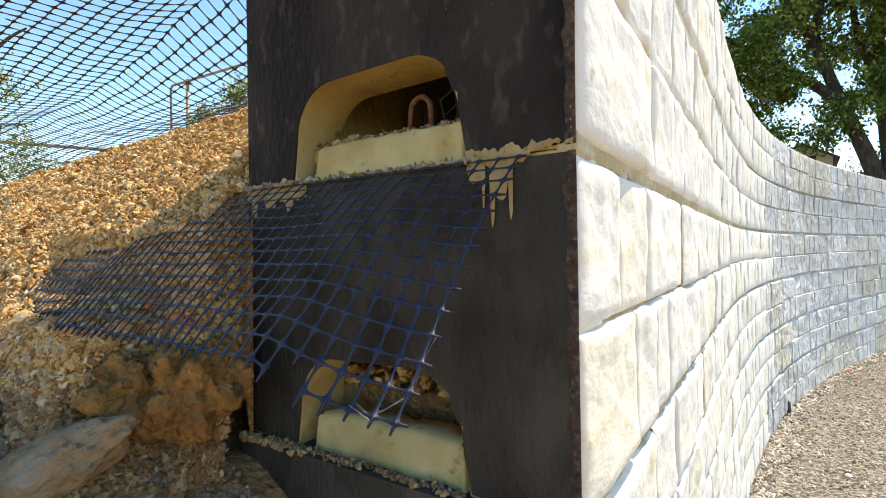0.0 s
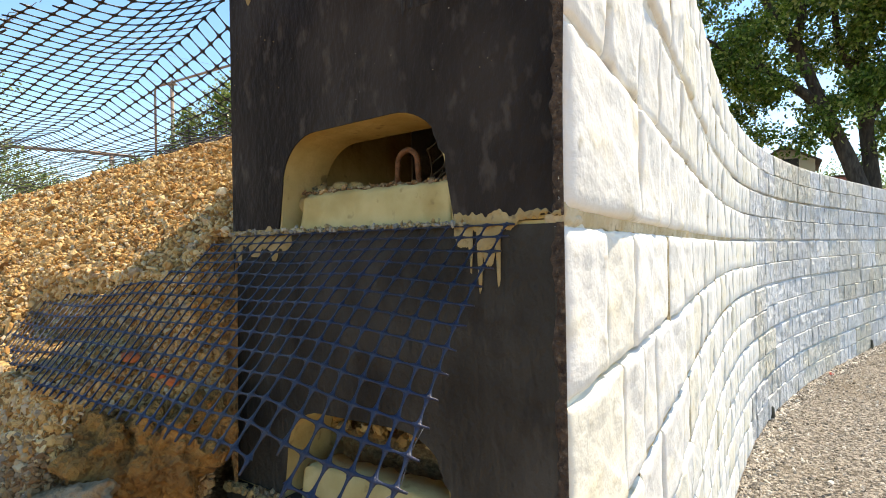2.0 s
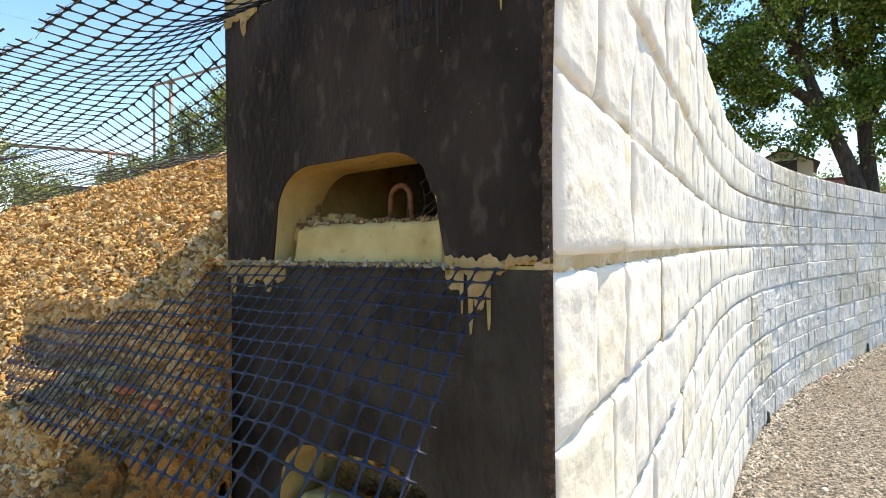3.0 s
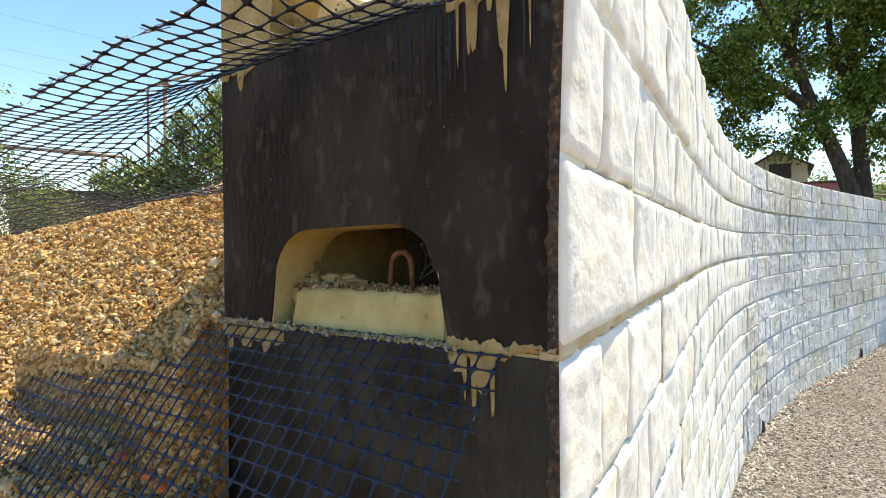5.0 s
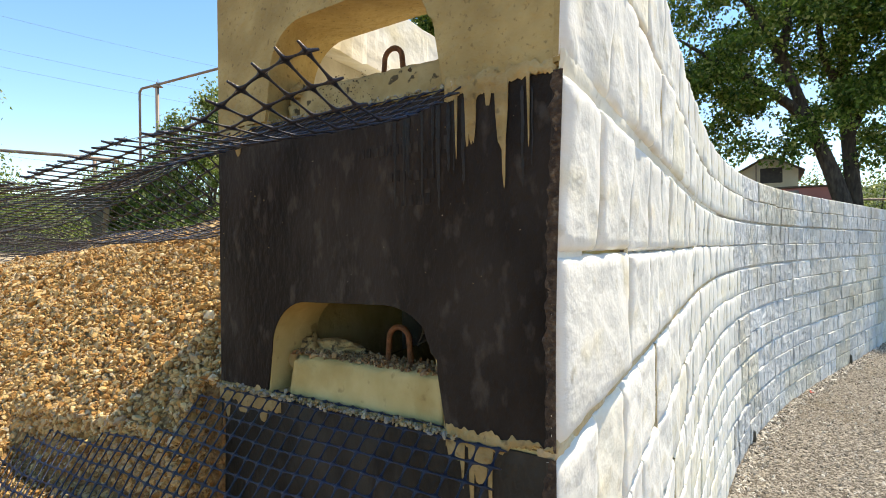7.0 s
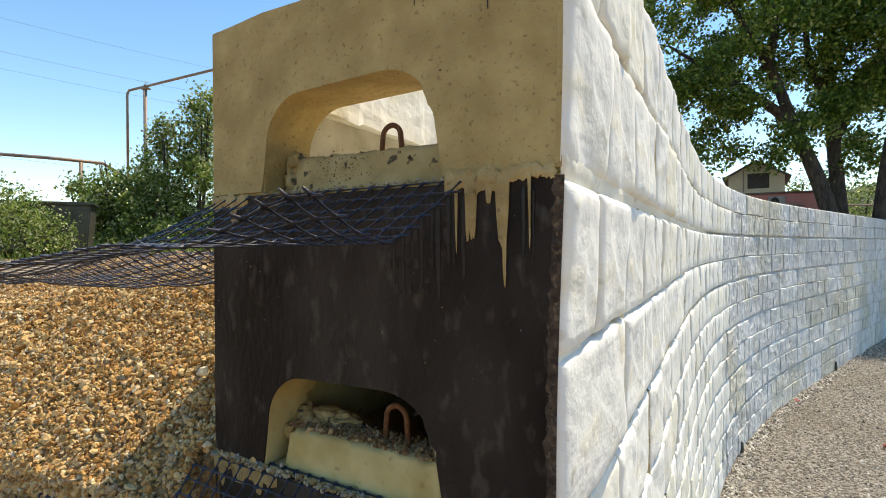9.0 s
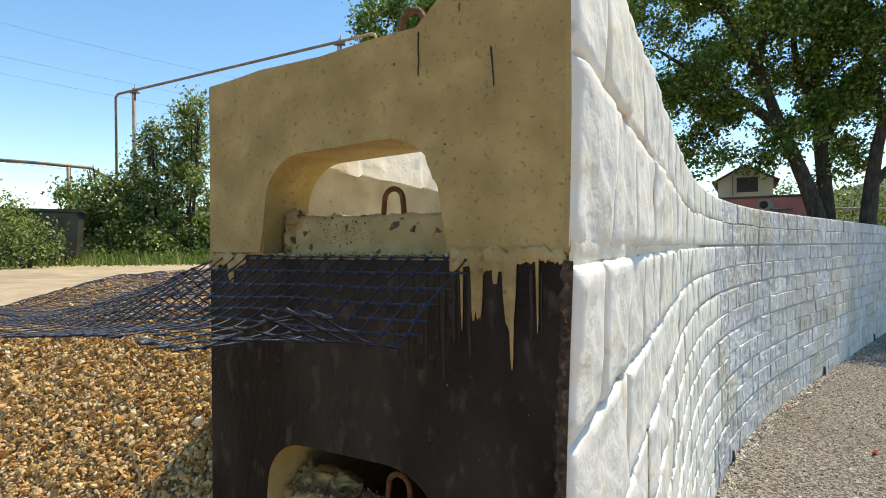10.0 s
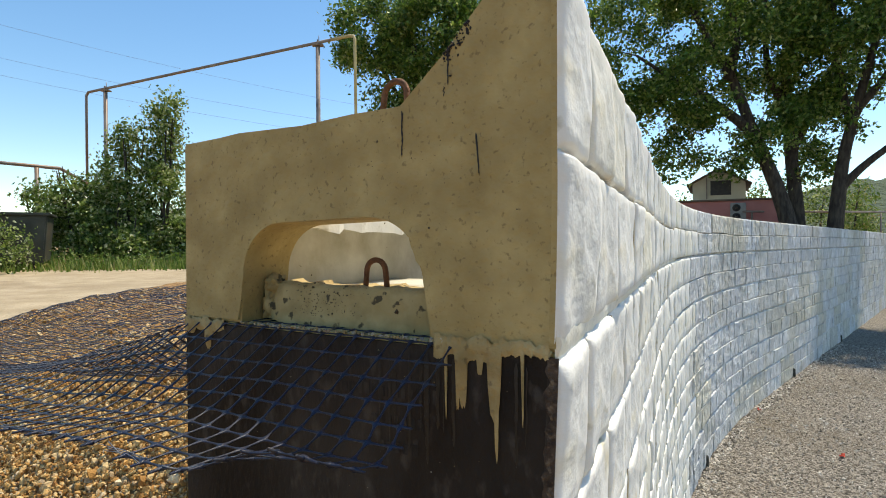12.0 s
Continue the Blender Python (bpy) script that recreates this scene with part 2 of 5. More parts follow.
M_BRICKBIT = mat("red_brick_fragment", (0.38, 0.10, 0.04), (0.50, 0.17, 0.07), 25.0, 0.9, 0.6, 90.0)


# ---- building helpers ----
def mesh_from(name, verts, faces, materials, smooth=True):
    """A mesh from arrays of corners and of faces that all have as many corners."""
    verts, faces = np.asarray(verts, dtype=np.float32), np.asarray(faces, dtype=np.int32)
    me = bpy.data.meshes.new(name)
    n, k = faces.shape
    me.vertices.add(len(verts))
    me.vertices.foreach_set("co", verts.ravel())
    me.loops.add(n * k)
    me.loops.foreach_set("vertex_index", faces.ravel())
    me.polygons.add(n)
    me.polygons.foreach_set("loop_start", np.arange(0, n * k, k, dtype=np.int32))
    me.polygons.foreach_set("use_smooth", np.full(n, smooth))
    for m in materials if isinstance(materials, (list, tuple)) else [materials]:
        me.materials.append(m)
    me.update(calc_edges=True)
    me.validate()
    return me


def bm_mesh(name, bm, materials, smooth=False):
    me = bpy.data.meshes.new(name)
    bmesh.ops.recalc_face_normals(bm, faces=bm.faces)
    for f in bm.faces:
        f.smooth = smooth
    bm.to_mesh(me)
    bm.free()
    for m in materials if isinstance(materials, (list, tuple)) else [materials]:
        me.materials.append(m)
    return me


def child(name, me, parent, label=""):
    ob = new(name, me)
    ob.parent = parent
    ob.matrix_parent_inverse = parent.matrix_world.inverted()
    return tagged(ob, label)


def root(name, at, label, category, group="", kind=""):
    ob = new(name)
    ob.location = at
    ob.empty_display_size = 0.1
    bpy.context.view_layer.update()
    return tagged(ob, label, category, group, kind)


def box_bm(bm, lo, hi, bevel=0.0, m=None):
    """A box between two corners, its edges rounded a little."""
    g = bmesh.ops.create_cube(bm, size=1.0)
    c = [(a + b) / 2 for a, b in zip(lo, hi)]
    d = [b - a for a, b in zip(lo, hi)]
    bmesh.ops.scale(bm, vec=d, verts=g["verts"])
    bmesh.ops.translate(bm, vec=c, verts=g["verts"])
    if bevel:
        es = list({e for v in g["verts"] for e in v.link_edges})
        r = bmesh.ops.bevel(bm, geom=es, offset=bevel, segments=2, affect="EDGES")
        vs = list({v for v in r["verts"]} | {v for v in g["verts"] if v.is_valid})
    else:
        vs = g["verts"]
    if m is not None:
        bmesh.ops.transform(bm, matrix=m, verts=vs)
    return vs


def tube(points, radii, sides=8, closed_ends=True):
    """Corners and faces of a round bar along a line of points."""
    pts = [Vector(p) for p in points]
    V, F = [], []
    up = Vector((0, 0, 1))
    last = None
    for i, p in enumerate(pts):
        t = (pts[min(i + 1, len(pts) - 1)] - pts[max(i - 1, 0)]).normalized()
        if last is None:
            a = t.cross(up if abs(t.z) < 0.9 else Vector((1, 0, 0))).normalized()
        else:
            a = (last - t * last.dot(t)).normalized()
        last = a
        b = t.cross(a)
        r = radii[i] if isinstance(radii, (list, tuple)) else radii
        for k in range(sides):
            w = 2 * math.pi * k / sides
            V.append(p + (a * math.cos(w) + b * math.sin(w)) * r)
        if i:
            o = (i - 1) * sides
            for k in range(sides):
                q = (k + 1) % sides
                F.append((o + k, o + q, o + sides + q, o + sides + k))
    if closed_ends:
        for base, flip in ((0, True), ((len(pts) - 1) * sides, False)):
            for k in range(1, sides - 2, 2):
                f = (base, base + k, base + k + 1, base + (k + 2) % sides)
                F.append(f[::-1] if flip else f)
    return [tuple(v) for v in V], F


def tubes_mesh(name, runs, material):
    V, F = [], []
    for points, radii, sides in runs:
        v, f = tube(points, radii, sides)
        F += [tuple(i + len(V) for i in q) for q in f]
        V += v
    return mesh_from(name, V, F, material)


_bm = bmesh.new()
bmesh.ops.create_icosphere(_bm, subdivisions=1, radius=1.0)
ICO_V = np.array([v.co[:] for v in _bm.verts])
ICO_F = np.array([[v.index for v in f.verts] for f in _bm.faces])
_bm.free()


def random_turns(n, gen):
    q = gen.normal(size=(n, 4))
    q /= np.linalg.norm(q, axis=1)[:, None]
    w, x, y, z = q.T
    return np.stack([1 - 2 * (y * y + z * z), 2 * (x * y - z * w), 2 * (x * z + y * w),
                     2 * (x * y + z * w), 1 - 2 * (x * x + z * z), 2 * (y * z - x * w),
                     2 * (x * z - y * w), 2 * (y * z + x * w), 1 - 2 * (x * x + y * y)], 1).reshape(n, 3, 3)


def pebble_mesh(name, places, sizes, material, gen, flat=0.65):
    """Many small angular stones as one mesh: each its own shape, size and turn."""
    n = len(places)
    shape = ICO_V[None] * (1 + gen.uniform(-0.36, 0.36, (n, len(ICO_V), 1)))
    shape = shape * np.stack([gen.uniform(0.75, 1.25, n), gen.uniform(0.6, 1.0, n), gen.uniform(flat * 0.7, flat * 1.2, n)], 1)[:, None]
    tilt = random_turns(n, gen)
    V = np.einsum("nij,nkj->nki", tilt, shape) * np.asarray(sizes)[:, None, None] + np.asarray(places)[:, None]
    F = ICO_F[None] + (np.arange(n) * len(ICO_V))[:, None, None]
    return mesh_from(name, V.reshape(-1, 3), F.reshape(-1, 3), material, smooth=False)


def leaf_mesh(name, places, sizes, material, gen, droop=0.0):
    """Many small leaves, each a folded blade of four corners and a tip."""
    n = len(places)
    blade = np.array([(-0.5, 0, 0.0), (-0.05, 0.36, 0.09), (0.55, 0, -0.06), (-0.05, -0.36, 0.09)])
    V = np.einsum("nij,kj->nki", random_turns(n, gen), blade) * np.asarray(sizes)[:, None, None] + np.asarray(places)[:, None]
    V[:, 2, 2] -= droop * np.asarray(sizes)
    o = (np.arange(n) * 4)[:, None]
    F = np.concatenate([o + np.array([[0, 1, 2]]), o + np.array([[0, 2, 3]])])
    return mesh_from(name, V.reshape(-1, 3), F, material, smooth=False)


# ---- the line of the wall ----
COURSE = 0.6035
WALL_LEN = 36.0
_line = []
_p = np.array([0.245, 0.845])
for _i in range(int(WALL_LEN / 0.02) + 60):
    _s = _i * 0.02
    _u = min(max((_s - 2) / 11, 0), 1)
    _th = radians(60 - 20 * _u * _u * (3 - 2 * _u))
    _line.append((_p[0], _p[1], _th))
    _p = _p + 0.02 * np.array([math.cos(_th), math.sin(_th)])
LINE = np.array(_line)
END_TURN = radians(144.5)


def wall_point(s, d, z):
    """A place s metres along the wall's face, d metres into the wall and z up. The free end is cut a little askew."""
    i = min(max(s, 0) / 0.02, len(LINE) - 2)
    k = int(i)
    x, y, th = LINE[k] + (LINE[k + 1] - LINE[k]) * (i - k)
    if s < 0:
        x, y = x + s * math.cos(th), y + s * math.sin(th)
    w = min(max(s / 1.1, 0), 1)
    a = END_TURN * (1 - w) + (th + math.pi / 2) * w
    return Vector((x + d * math.cos(a), y + d * math.sin(a), z))


def wall_sd(x, y):
    """How far along and how far behind the wall's face places lie."""
    x, y = np.asarray(x, float), np.asarray(y, float)
    pts = LINE[::10]
    best = np.argmin((x[..., None] - pts[:, 0]) ** 2 + (y[..., None] - pts[:, 1]) ** 2, axis=-1)
    p = pts[best]
    dx, dy = x - p[..., 0], y - p[..., 1]
    along = dx * np.cos(p[..., 2]) + dy * np.sin(p[..., 2])
    return best * 0.2 + along, -dx * np.sin(p[..., 2]) + dy * np.cos(p[..., 2])


def smooth(a, b, v):
    u = np.clip((np.asarray(v, float) - a) / (b - a), 0, 1)
    return u * u * (3 - 2 * u)


def lumps(x, y, size, seed):
    """A gentle unevenness for whole arrays of places."""
    g = np.random.default_rng(seed)
    out = np.zeros_like(np.asarray(x, float))
    for _ in range(7):
        a, f, ph = g.uniform(0, 6.28), g.uniform(0.6, 2.2) / size, g.uniform(0, 6.28)
        out += np.sin((x * math.cos(a) + y * math.sin(a)) * f * 6.28 + ph)
    return out / 7


def before_end(x, y):
    """Below zero in front of the wall's free end."""
    return (np.asarray(x, float) - 0.245) * 0.581 + (np.asarray(y, float) - 0.845) * 0.814 + 0.01


def pile_z(x, y):
    """The slope of tan gravel behind the wall's free end."""
    x, y = np.asarray(x, float), np.asarray(y, float)
    lie = 1.655 + 0.385 * x + 0.69 * y
    slope = lie - 1.1 * np.maximum(0, 2.26 - lie)
    # under the lower geogrid the gravel breaks off to a nearly level tier, then falls to the earth bank
    low = lie - 0.20 * smooth(-0.74, -0.60, x)
    tier = np.maximum(2.315 - 8.0 * (2.315 - lie), 2.125 + 0.30 * (low - 2.2) - 2.6 * np.maximum(0, 2.13 - low))
    m = smooth(-1.18, -1.02, x)
    slope = np.where(lie < 2.315, slope * (1 - m) + tier * m, slope)
    slope = slope - 9.0 * np.maximum(0, x + 0.53) * (before_end(x, y) < 0)
    top = 2.84 + 0.16 * np.clip(x + 0.84, -3.0, 0) * smooth(3.7, 2.5, y) - 0.30 * np.maximum(0, -1.9 - x) * smooth(2.5, 3.7, y) + 0.04 * lumps(x, y, 1.6, 3)
    z = -np.logaddexp(-slope * 22, -top * 22) / 22
    return z + 0.018 * lumps(x, y, 0.35, 4)


def ground_z(x, y):
    """The lie of the land: the low road before the wall, the bank at its free end and the upper level behind it."""
    x, y = np.asarray(x, float), np.asarray(y, float)
    s, d = wall_sd(x, y)
    r = np.maximum(0, np.hypot(x, y) - 4)
    behind = np.where(s > 0.1, smooth(0, 1, (d - 0.45 - 0.28 * r) / (0.35 + 0.1 * r)), smooth(-0.5, 1.0, d + 0.25 * np.clip(s, -3, 0)))
    bank = 1.78 * smooth(-0.55, 0.84, d) + 0.15 * smooth(0.78, 1.05, d) + 0.62 * smooth(1.05, 2.6, d)
    upper = 2.62 + 0.25 * smooth(10, 40, np.hypot(x, y)) + 0.02 * lumps(x, y, 6, 5)
    far = smooth(0.6, 2.2, s) * behind
    z = np.where(s > 0.1, behind * (upper * far + 2.2 * (1 - far)), bank)
    z = np.where((s <= 0.1) | (s > 3), z, np.minimum(z, 2.6))
    z = np.where((s > -0.14) & (s < 0.4) & (d < 1.05), np.minimum(z, 1.795), z)
    return z - 0.03 + 0.012 * lumps(x, y, 0.5, 6)


# ---- ground, road and track ----
def sheet(name, xs, ys, height, material, keep=None):
    X, Y = np.meshgrid(xs, ys)
    Z = height(X, Y)
    V = np.stack([X, Y, Z], -1).reshape(-1, 3)
    nx = len(xs)
    i, j = np.meshgrid(np.arange(nx - 1), np.arange(len(ys) - 1))
    o = (j * nx + i).ravel()
    F = np.stack([o, o + 1, o + nx + 1, o + nx], 1)
    if keep is not None:
        F = F[keep(V[F].mean(1))]
    return mesh_from(name, V, F, material)


def spaced(lo, hi, fine_lo, fine_hi, step, far):
    """Steps that are fine in the middle and grow outward."""
    mid = list(np.arange(fine_lo, fine_hi + 1e-6, step))
    left, right, g = [], [], step
    x = fine_lo
    while x > lo:
        g *= far
        x -= g
        left.append(x)
    g, x = step, fine_hi
    while x < hi:
        g *= far
        x += g
        right.append(x)
    return np.array(left[::-1] + mid + right)


ground = new("ground", sheet("ground", spaced(-900, 900, -3.0, 3.0, 0.06, 1.12), spaced(-900, 900, -1.5, 5.0, 0.06, 1.12), ground_z, M_SOIL))
tagged(ground, "dry brown earth bank rising beside the wall", "ground", kind="structure")

def road_z(x, y):
    return 0.015 + 0.02 * lumps(x, y, 1.8, 8) + 0.006 * lumps(x, y, 0.3, 9)

_u = np.linspace(0, 1, 150) ** 1.3 * (WALL_LEN + 30)
_rv = np.concatenate([np.linspace(0.06, -6, 80), np.linspace(-6.4, -30, 30)])
_RV, _RF = [], []
for s in _u:
    a, b = wall_point(min(s, WALL_LEN), 0, 0), wall_point(min(s, WALL_LEN), -1, 0)
    t = wall_point(WALL_LEN, 0, 0) - wall_point(WALL_LEN - 1, 0, 0)
    for d in _rv:
        p = a + (a - b) * d + (t * (s - WALL_LEN) if s > WALL_LEN else Vector((0, 0, 0)))
        _RV.append((p.x, p.y, float(road_z(p.x, p.y))))
for i in range(len(_u) - 1):
    for j in range(len(_rv) - 1):
        o = i * len(_rv) + j
        _RF.append((o, o + 1, o + len(_rv) + 1, o + len(_rv)))
road = new("road", mesh_from("road", _RV, _RF, M_ROAD))
tagged(road, "grey-brown gravel road running along the foot of the wall", "road", kind="structure")

gen = np.random.default_rng(21)
_n = 64000
_s, _d = 2.5 + 18 * gen.uniform(0, 1, _n) ** 1.4, -np.abs(gen.uniform(0, 1, _n)) ** 1.0 * 5.5 + 0.0
_edge = gen.uniform(0, 1, _n) < 0.12
_d = np.where(_edge, -np.abs(gen.normal(0, 0.10, _n)) - 0.02, _d)
_pl = np.array([wall_point(a, b, 0)[:] for a, b in zip(_s, _d)])
_pl[:, 2] = road_z(_pl[:, 0], _pl[:, 1]) + 0.002
road_stones = new("road_stones", pebble_mesh("road_stones", _pl, gen.gamma(2.5, 0.0040, _n).clip(0.005, 0.03) * np.where(_edge, 1.4, 1), M_ROADSTONE, gen))
tagged(road_stones, "loose grey and brown stones on the gravel road", "gravel", kind="stuff")


def track_z(x, y):
    return 2.66 + 0.25 * smooth(10, 40, np.hypot(x, y)) + 0.02 * lumps(x, y, 6, 5) - 0.28 * smooth(5.4, 3.7, y) + 0.012 * lumps(x, y, 0.9, 13)


track = new("dirt_track", sheet("dirt_track", np.linspace(-40, 6, 300), np.linspace(3.6, 12.6, 90), track_z, M_TRACK,
            keep=lambda c: (wall_sd(c[:, 0], c[:, 1])[1] > 1.6)))
tagged(track, "pale dusty dirt track behind the gravel pile", "track", kind="structure")


# ---- the retaining wall ----
wall = root("wall_retaining", (0.245, 0.845, 0), "curved retaining wall of stacked pale concrete blocks with a split-stone face", "wall", kind="structure")


SET = 0.032  # the stones sit this deep behind the wall's outer line, less so at the top


def set_at(z):
    return SET - 0.022 * float(smooth(2.5, 3.3, z))


def face_stone(s0, s1, z0, z1, proud, nu, nv, seed, soft=(0.008, 0.008, 0.008, 0.008), free_end=False):
    """One stone of the moulded face: corners and faces, with ragged rounded edges (widths: first, last, foot, head) and a broken surface."""
    V, F = [], []
    w, h = s1 - s0, z1 - z0
    nrm = wall_point((s0 + s1) / 2, 0, 0) - wall_point((s0 + s1) / 2, 1, 0)
    soft = [min(q, 0.3 * (w if i < 2 else h)) for i, q in enumerate(soft)]
    def steps(n, size, first, last):
        lo, hi = [f * first / size for f in (0.0, 0.12, 0.4, 0.9)], [1 - f * last / size for f in (0.9, 0.4, 0.12, 0.0)]
        m = max(1, n - 6)
        return lo + [lo[-1] + (hi[0] - lo[-1]) * i / m for i in range(1, m)] + hi
    us, vs = steps(nu, w, soft[0], soft[1]), steps(nv, h, soft[2], soft[3])
    nu, nv = len(us) - 1, len(vs) - 1
    tip_u, tip_v = random.uniform(-0.35, 0.35), random.uniform(-0.3, 0.3)
    for v in vs:
        for u in us:
            s, z = s0 + u * w, z0 + v * h
            e = min(u * w, (1 - u) * w, v * h, (1 - v) * h)
            k = 1.0
            for q, r in zip((u * w, (1 - u) * w, v * h, (1 - v) * h), soft):
                q = min(1, q / r)
                k *= math.sqrt(q * (2 - q))
            big = noise.noise((s * 5 + seed, z * 4.2, seed * 1.7)) + 0.55 * noise.noise((s * 12 + seed, z * 9.5, seed))
            fine = noise.noise((s * 26, z * 19 + seed, seed)) + 0.7 * noise.noise((s * 55, z * 44, seed))
            ridge = abs(noise.noise((s * 9 + seed, z * 6, 3.1 + seed)))
            out = k * (proud + 0.0095 * big + (0.0022 * fine - 0.0105 * ridge + 0.003) * (0.6 if s0 < 1.0 else 1.0 if s0 < 4 else 1.6) + 0.014 * (tip_u * (u - 0.5) + tip_v * (v - 0.5)))
            if e < 1e-6:
                s += (0.15 if free_end and u == 0 else 1.0) * 0.006 * noise.noise((z * 14, seed, 1.0)) + (0.0 if free_end and u == 0 else 0.003) * noise.noise((z * 60, seed, 2.0))
                z += (0.0045 if s0 < 1.5 else 0.008) * noise.noise((s * 14, seed, 5.0)) + 0.004 * noise.noise((s * 60, seed, 6.0))
            p = wall_point(s, 0, z) + nrm * (out + 0.004 - set_at(z))
            V.append(p[:])
    for j in range(nv):
        for i in range(nu):
            o = j * (nu + 1) + i
            F.append((o, o + 1, o + nu + 2, o + nu + 1))
    ring = [i for i in range(nu + 1)] + [j * (nu + 1) + nu for j in range(1, nv + 1)] + \
           [nv * (nu + 1) + i for i in range(nu - 1, -1, -1)] + [j * (nu + 1) for j in range(nv - 1, 0, -1)]
    base = len(V)
    m = len(ring)
    for i in ring:
        V.append(V[i])
    for i in ring:
        q = Vector(V[i]) - nrm * (0.009 if free_end else 0.055)
        V.append(q[:])
    for a in range(m):
        b = (a + 1) % m
        F.append((base + b, base + a, base + m + a, base + m + b))
    return V, F, base


# joints between blocks and between stones, course by course (metres from the free end)
FIRST = {4: [[0, 0.62, 1.02], [0, 0.24, 0.63, 1.0]], 3: [[0, 0.38, 0.62, 0.84], [0, 0.26, 0.52, 0.78]], 5: [[0, 0.30, 0.66, 0.92], [0, 0.22, 0.52, 0.82]]}
random.seed(11)
BLOCK = 1.17
STONES = []
for course in range(6):
    first = 1.17 if course % 2 else 0.60
    joints = [0.0]
    x = first
    while x < WALL_LEN:
        joints.append(x)
        x += BLOCK
    joints.append(WALL_LEN)
    for a, b in zip(joints, joints[1:]):
        block_stones = []
        mid = 0.5 + random.uniform(-0.025, 0.025)
        for row in (0, 1):
            cuts = [a]
            if a < 0.01 and course in FIRST:
                cuts = [c for c in FIRST[course][row] if c < b - 0.12]
            else:
                n = max(1, round((b - a) / random.uniform(0.27, 0.42)))
                cuts = [a] + [a + (b - a) * (i + random.uniform(-0.22, 0.22)) / n for i in range(1, n)]
            cuts.append(b)
            zlo, zhi = course * COURSE, (course + 1) * COURSE
            for p, q in zip(cuts, cuts[1:]):
                gap0 = -0.0046 if p < 0.01 else 0.009 if p == a else 0.0038
                gap1 = 0.009 if q == b else 0.0038
                z0 = zlo + 0.013 if row == 0 else zlo + COURSE * mid + 0.004
                z1 = zlo + COURSE * mid - 0.003 if row == 0 else zhi - 0.012
                if course == 0 and row == 0:
                    z0 = -0.05
                wide = (0.026 if p < 0.01 else 0.014 if p == a else 0.008, 0.014 if q == b else 0.008, 0.020 if row == 0 else 0.013, 0.024 if row else 0.012)
                block_stones.append((p + gap0, q - gap1, z0, z1, 0.003 * (1 - row), wide))
        STONES.append((course, a, b, block_stones))


def course_body(a, b, z0, z1, depth, hollow=False):
    """The cast body of one block behind its stones."""
    V, F = [], []
    n = max(2, int((b - a) / 0.4) + 1)
    for i in range(n + 1):
        s = a + 0.004 + (b - a - 0.008) * i / n
        for d, z in ((SET, z0), (SET, z1), (depth, z1), (depth, z0)):
            V.append(wall_point(s, d, z)[:])
    for i in range(n):
        for k in range(4):
            q = (k + 1) % 4
            F.append((i * 4 + k, i * 4 + q, i * 4 + 4 + q, i * 4 + 4 + k))
    F.append((3, 2, 1, 0))
    F.append((n * 4, n * 4 + 1, n * 4 + 2, n * 4 + 3))
    return V, F


def slot_outline(shift=0.0):
    """The groove under a block's end web: from its right foot over the rounded crown to its left foot (depth, height)."""
    pts = [(0.232, 0.0), (0.236, 0.06), (0.243, 0.10), (0.250, 0.122)]
    for i in range(1, 11):
        w = radians(90 * i / 10)
        pts.append((0.365 - 0.115 * math.cos(w), 0.122 + 0.093 * math.sin(w)))
    for i in range(0, 11):
        w = radians(90 * i / 10)
        pts.append((0.580 + 0.110 * math.sin(w), 0.100 + 0.110 * math.cos(w)))
    pts += [(0.697, 0.05), (0.702, 0.0)]
    return pts


def end_web(course, s0, s1, z0, outline_top):
    """The pierced end web of a block: extruded outline with the groove cut out."""
    slot = slot_outline()
    outline = [(set_at(z0) - 0.007, 0.0)] + slot + [(0.884, 0.0)] + outline_top
    bm = bmesh.new()
    rings = []
    for s in (s0, s1):
        rings.append([bm.verts.new(wall_point(s, d, z0 + z)) for d, z in outline])
    n = len(outline)
    ends = [bm.faces.new(rings[0]), bm.faces.new(rings[1][::-1])]
    for i in range(n):
        j = (i + 1) % n
        f = bm.faces.new((rings[0][i], rings[0][j], rings[1][j], rings[1][i]))
        f.material_index = 2 if i == n - 1 else 1
    front = ends[0]
    ends[1].material_index = 1
    edge = [e for e in front.edges if not all(v in (rings[0][0], rings[0][-1]) for v in e.verts)]
    bmesh.ops.bevel(bm, geom=edge, offset=0.006, segments=2, affect="EDGES", material=-1)
    bmesh.ops.triangulate(bm, faces=[f for f in bm.faces if len(f.verts) > 4])
    return bm


H1 = COURSE - 0.002
FLAT_TOP = {k: [(0.884, H1), (set_at((k + 1) * COURSE) - 0.007, H1)] for k in (3, 4)}
PARAPET_TOP = [(0.884, 0.396), (0.70, 0.402), (0.52, 0.398), (0.40, 0.405), (0.287, 0.400), (0.205, 0.478), (0.125, 0.560), (0.085, H1), (set_at(6 * COURSE) - 0.005, H1)]

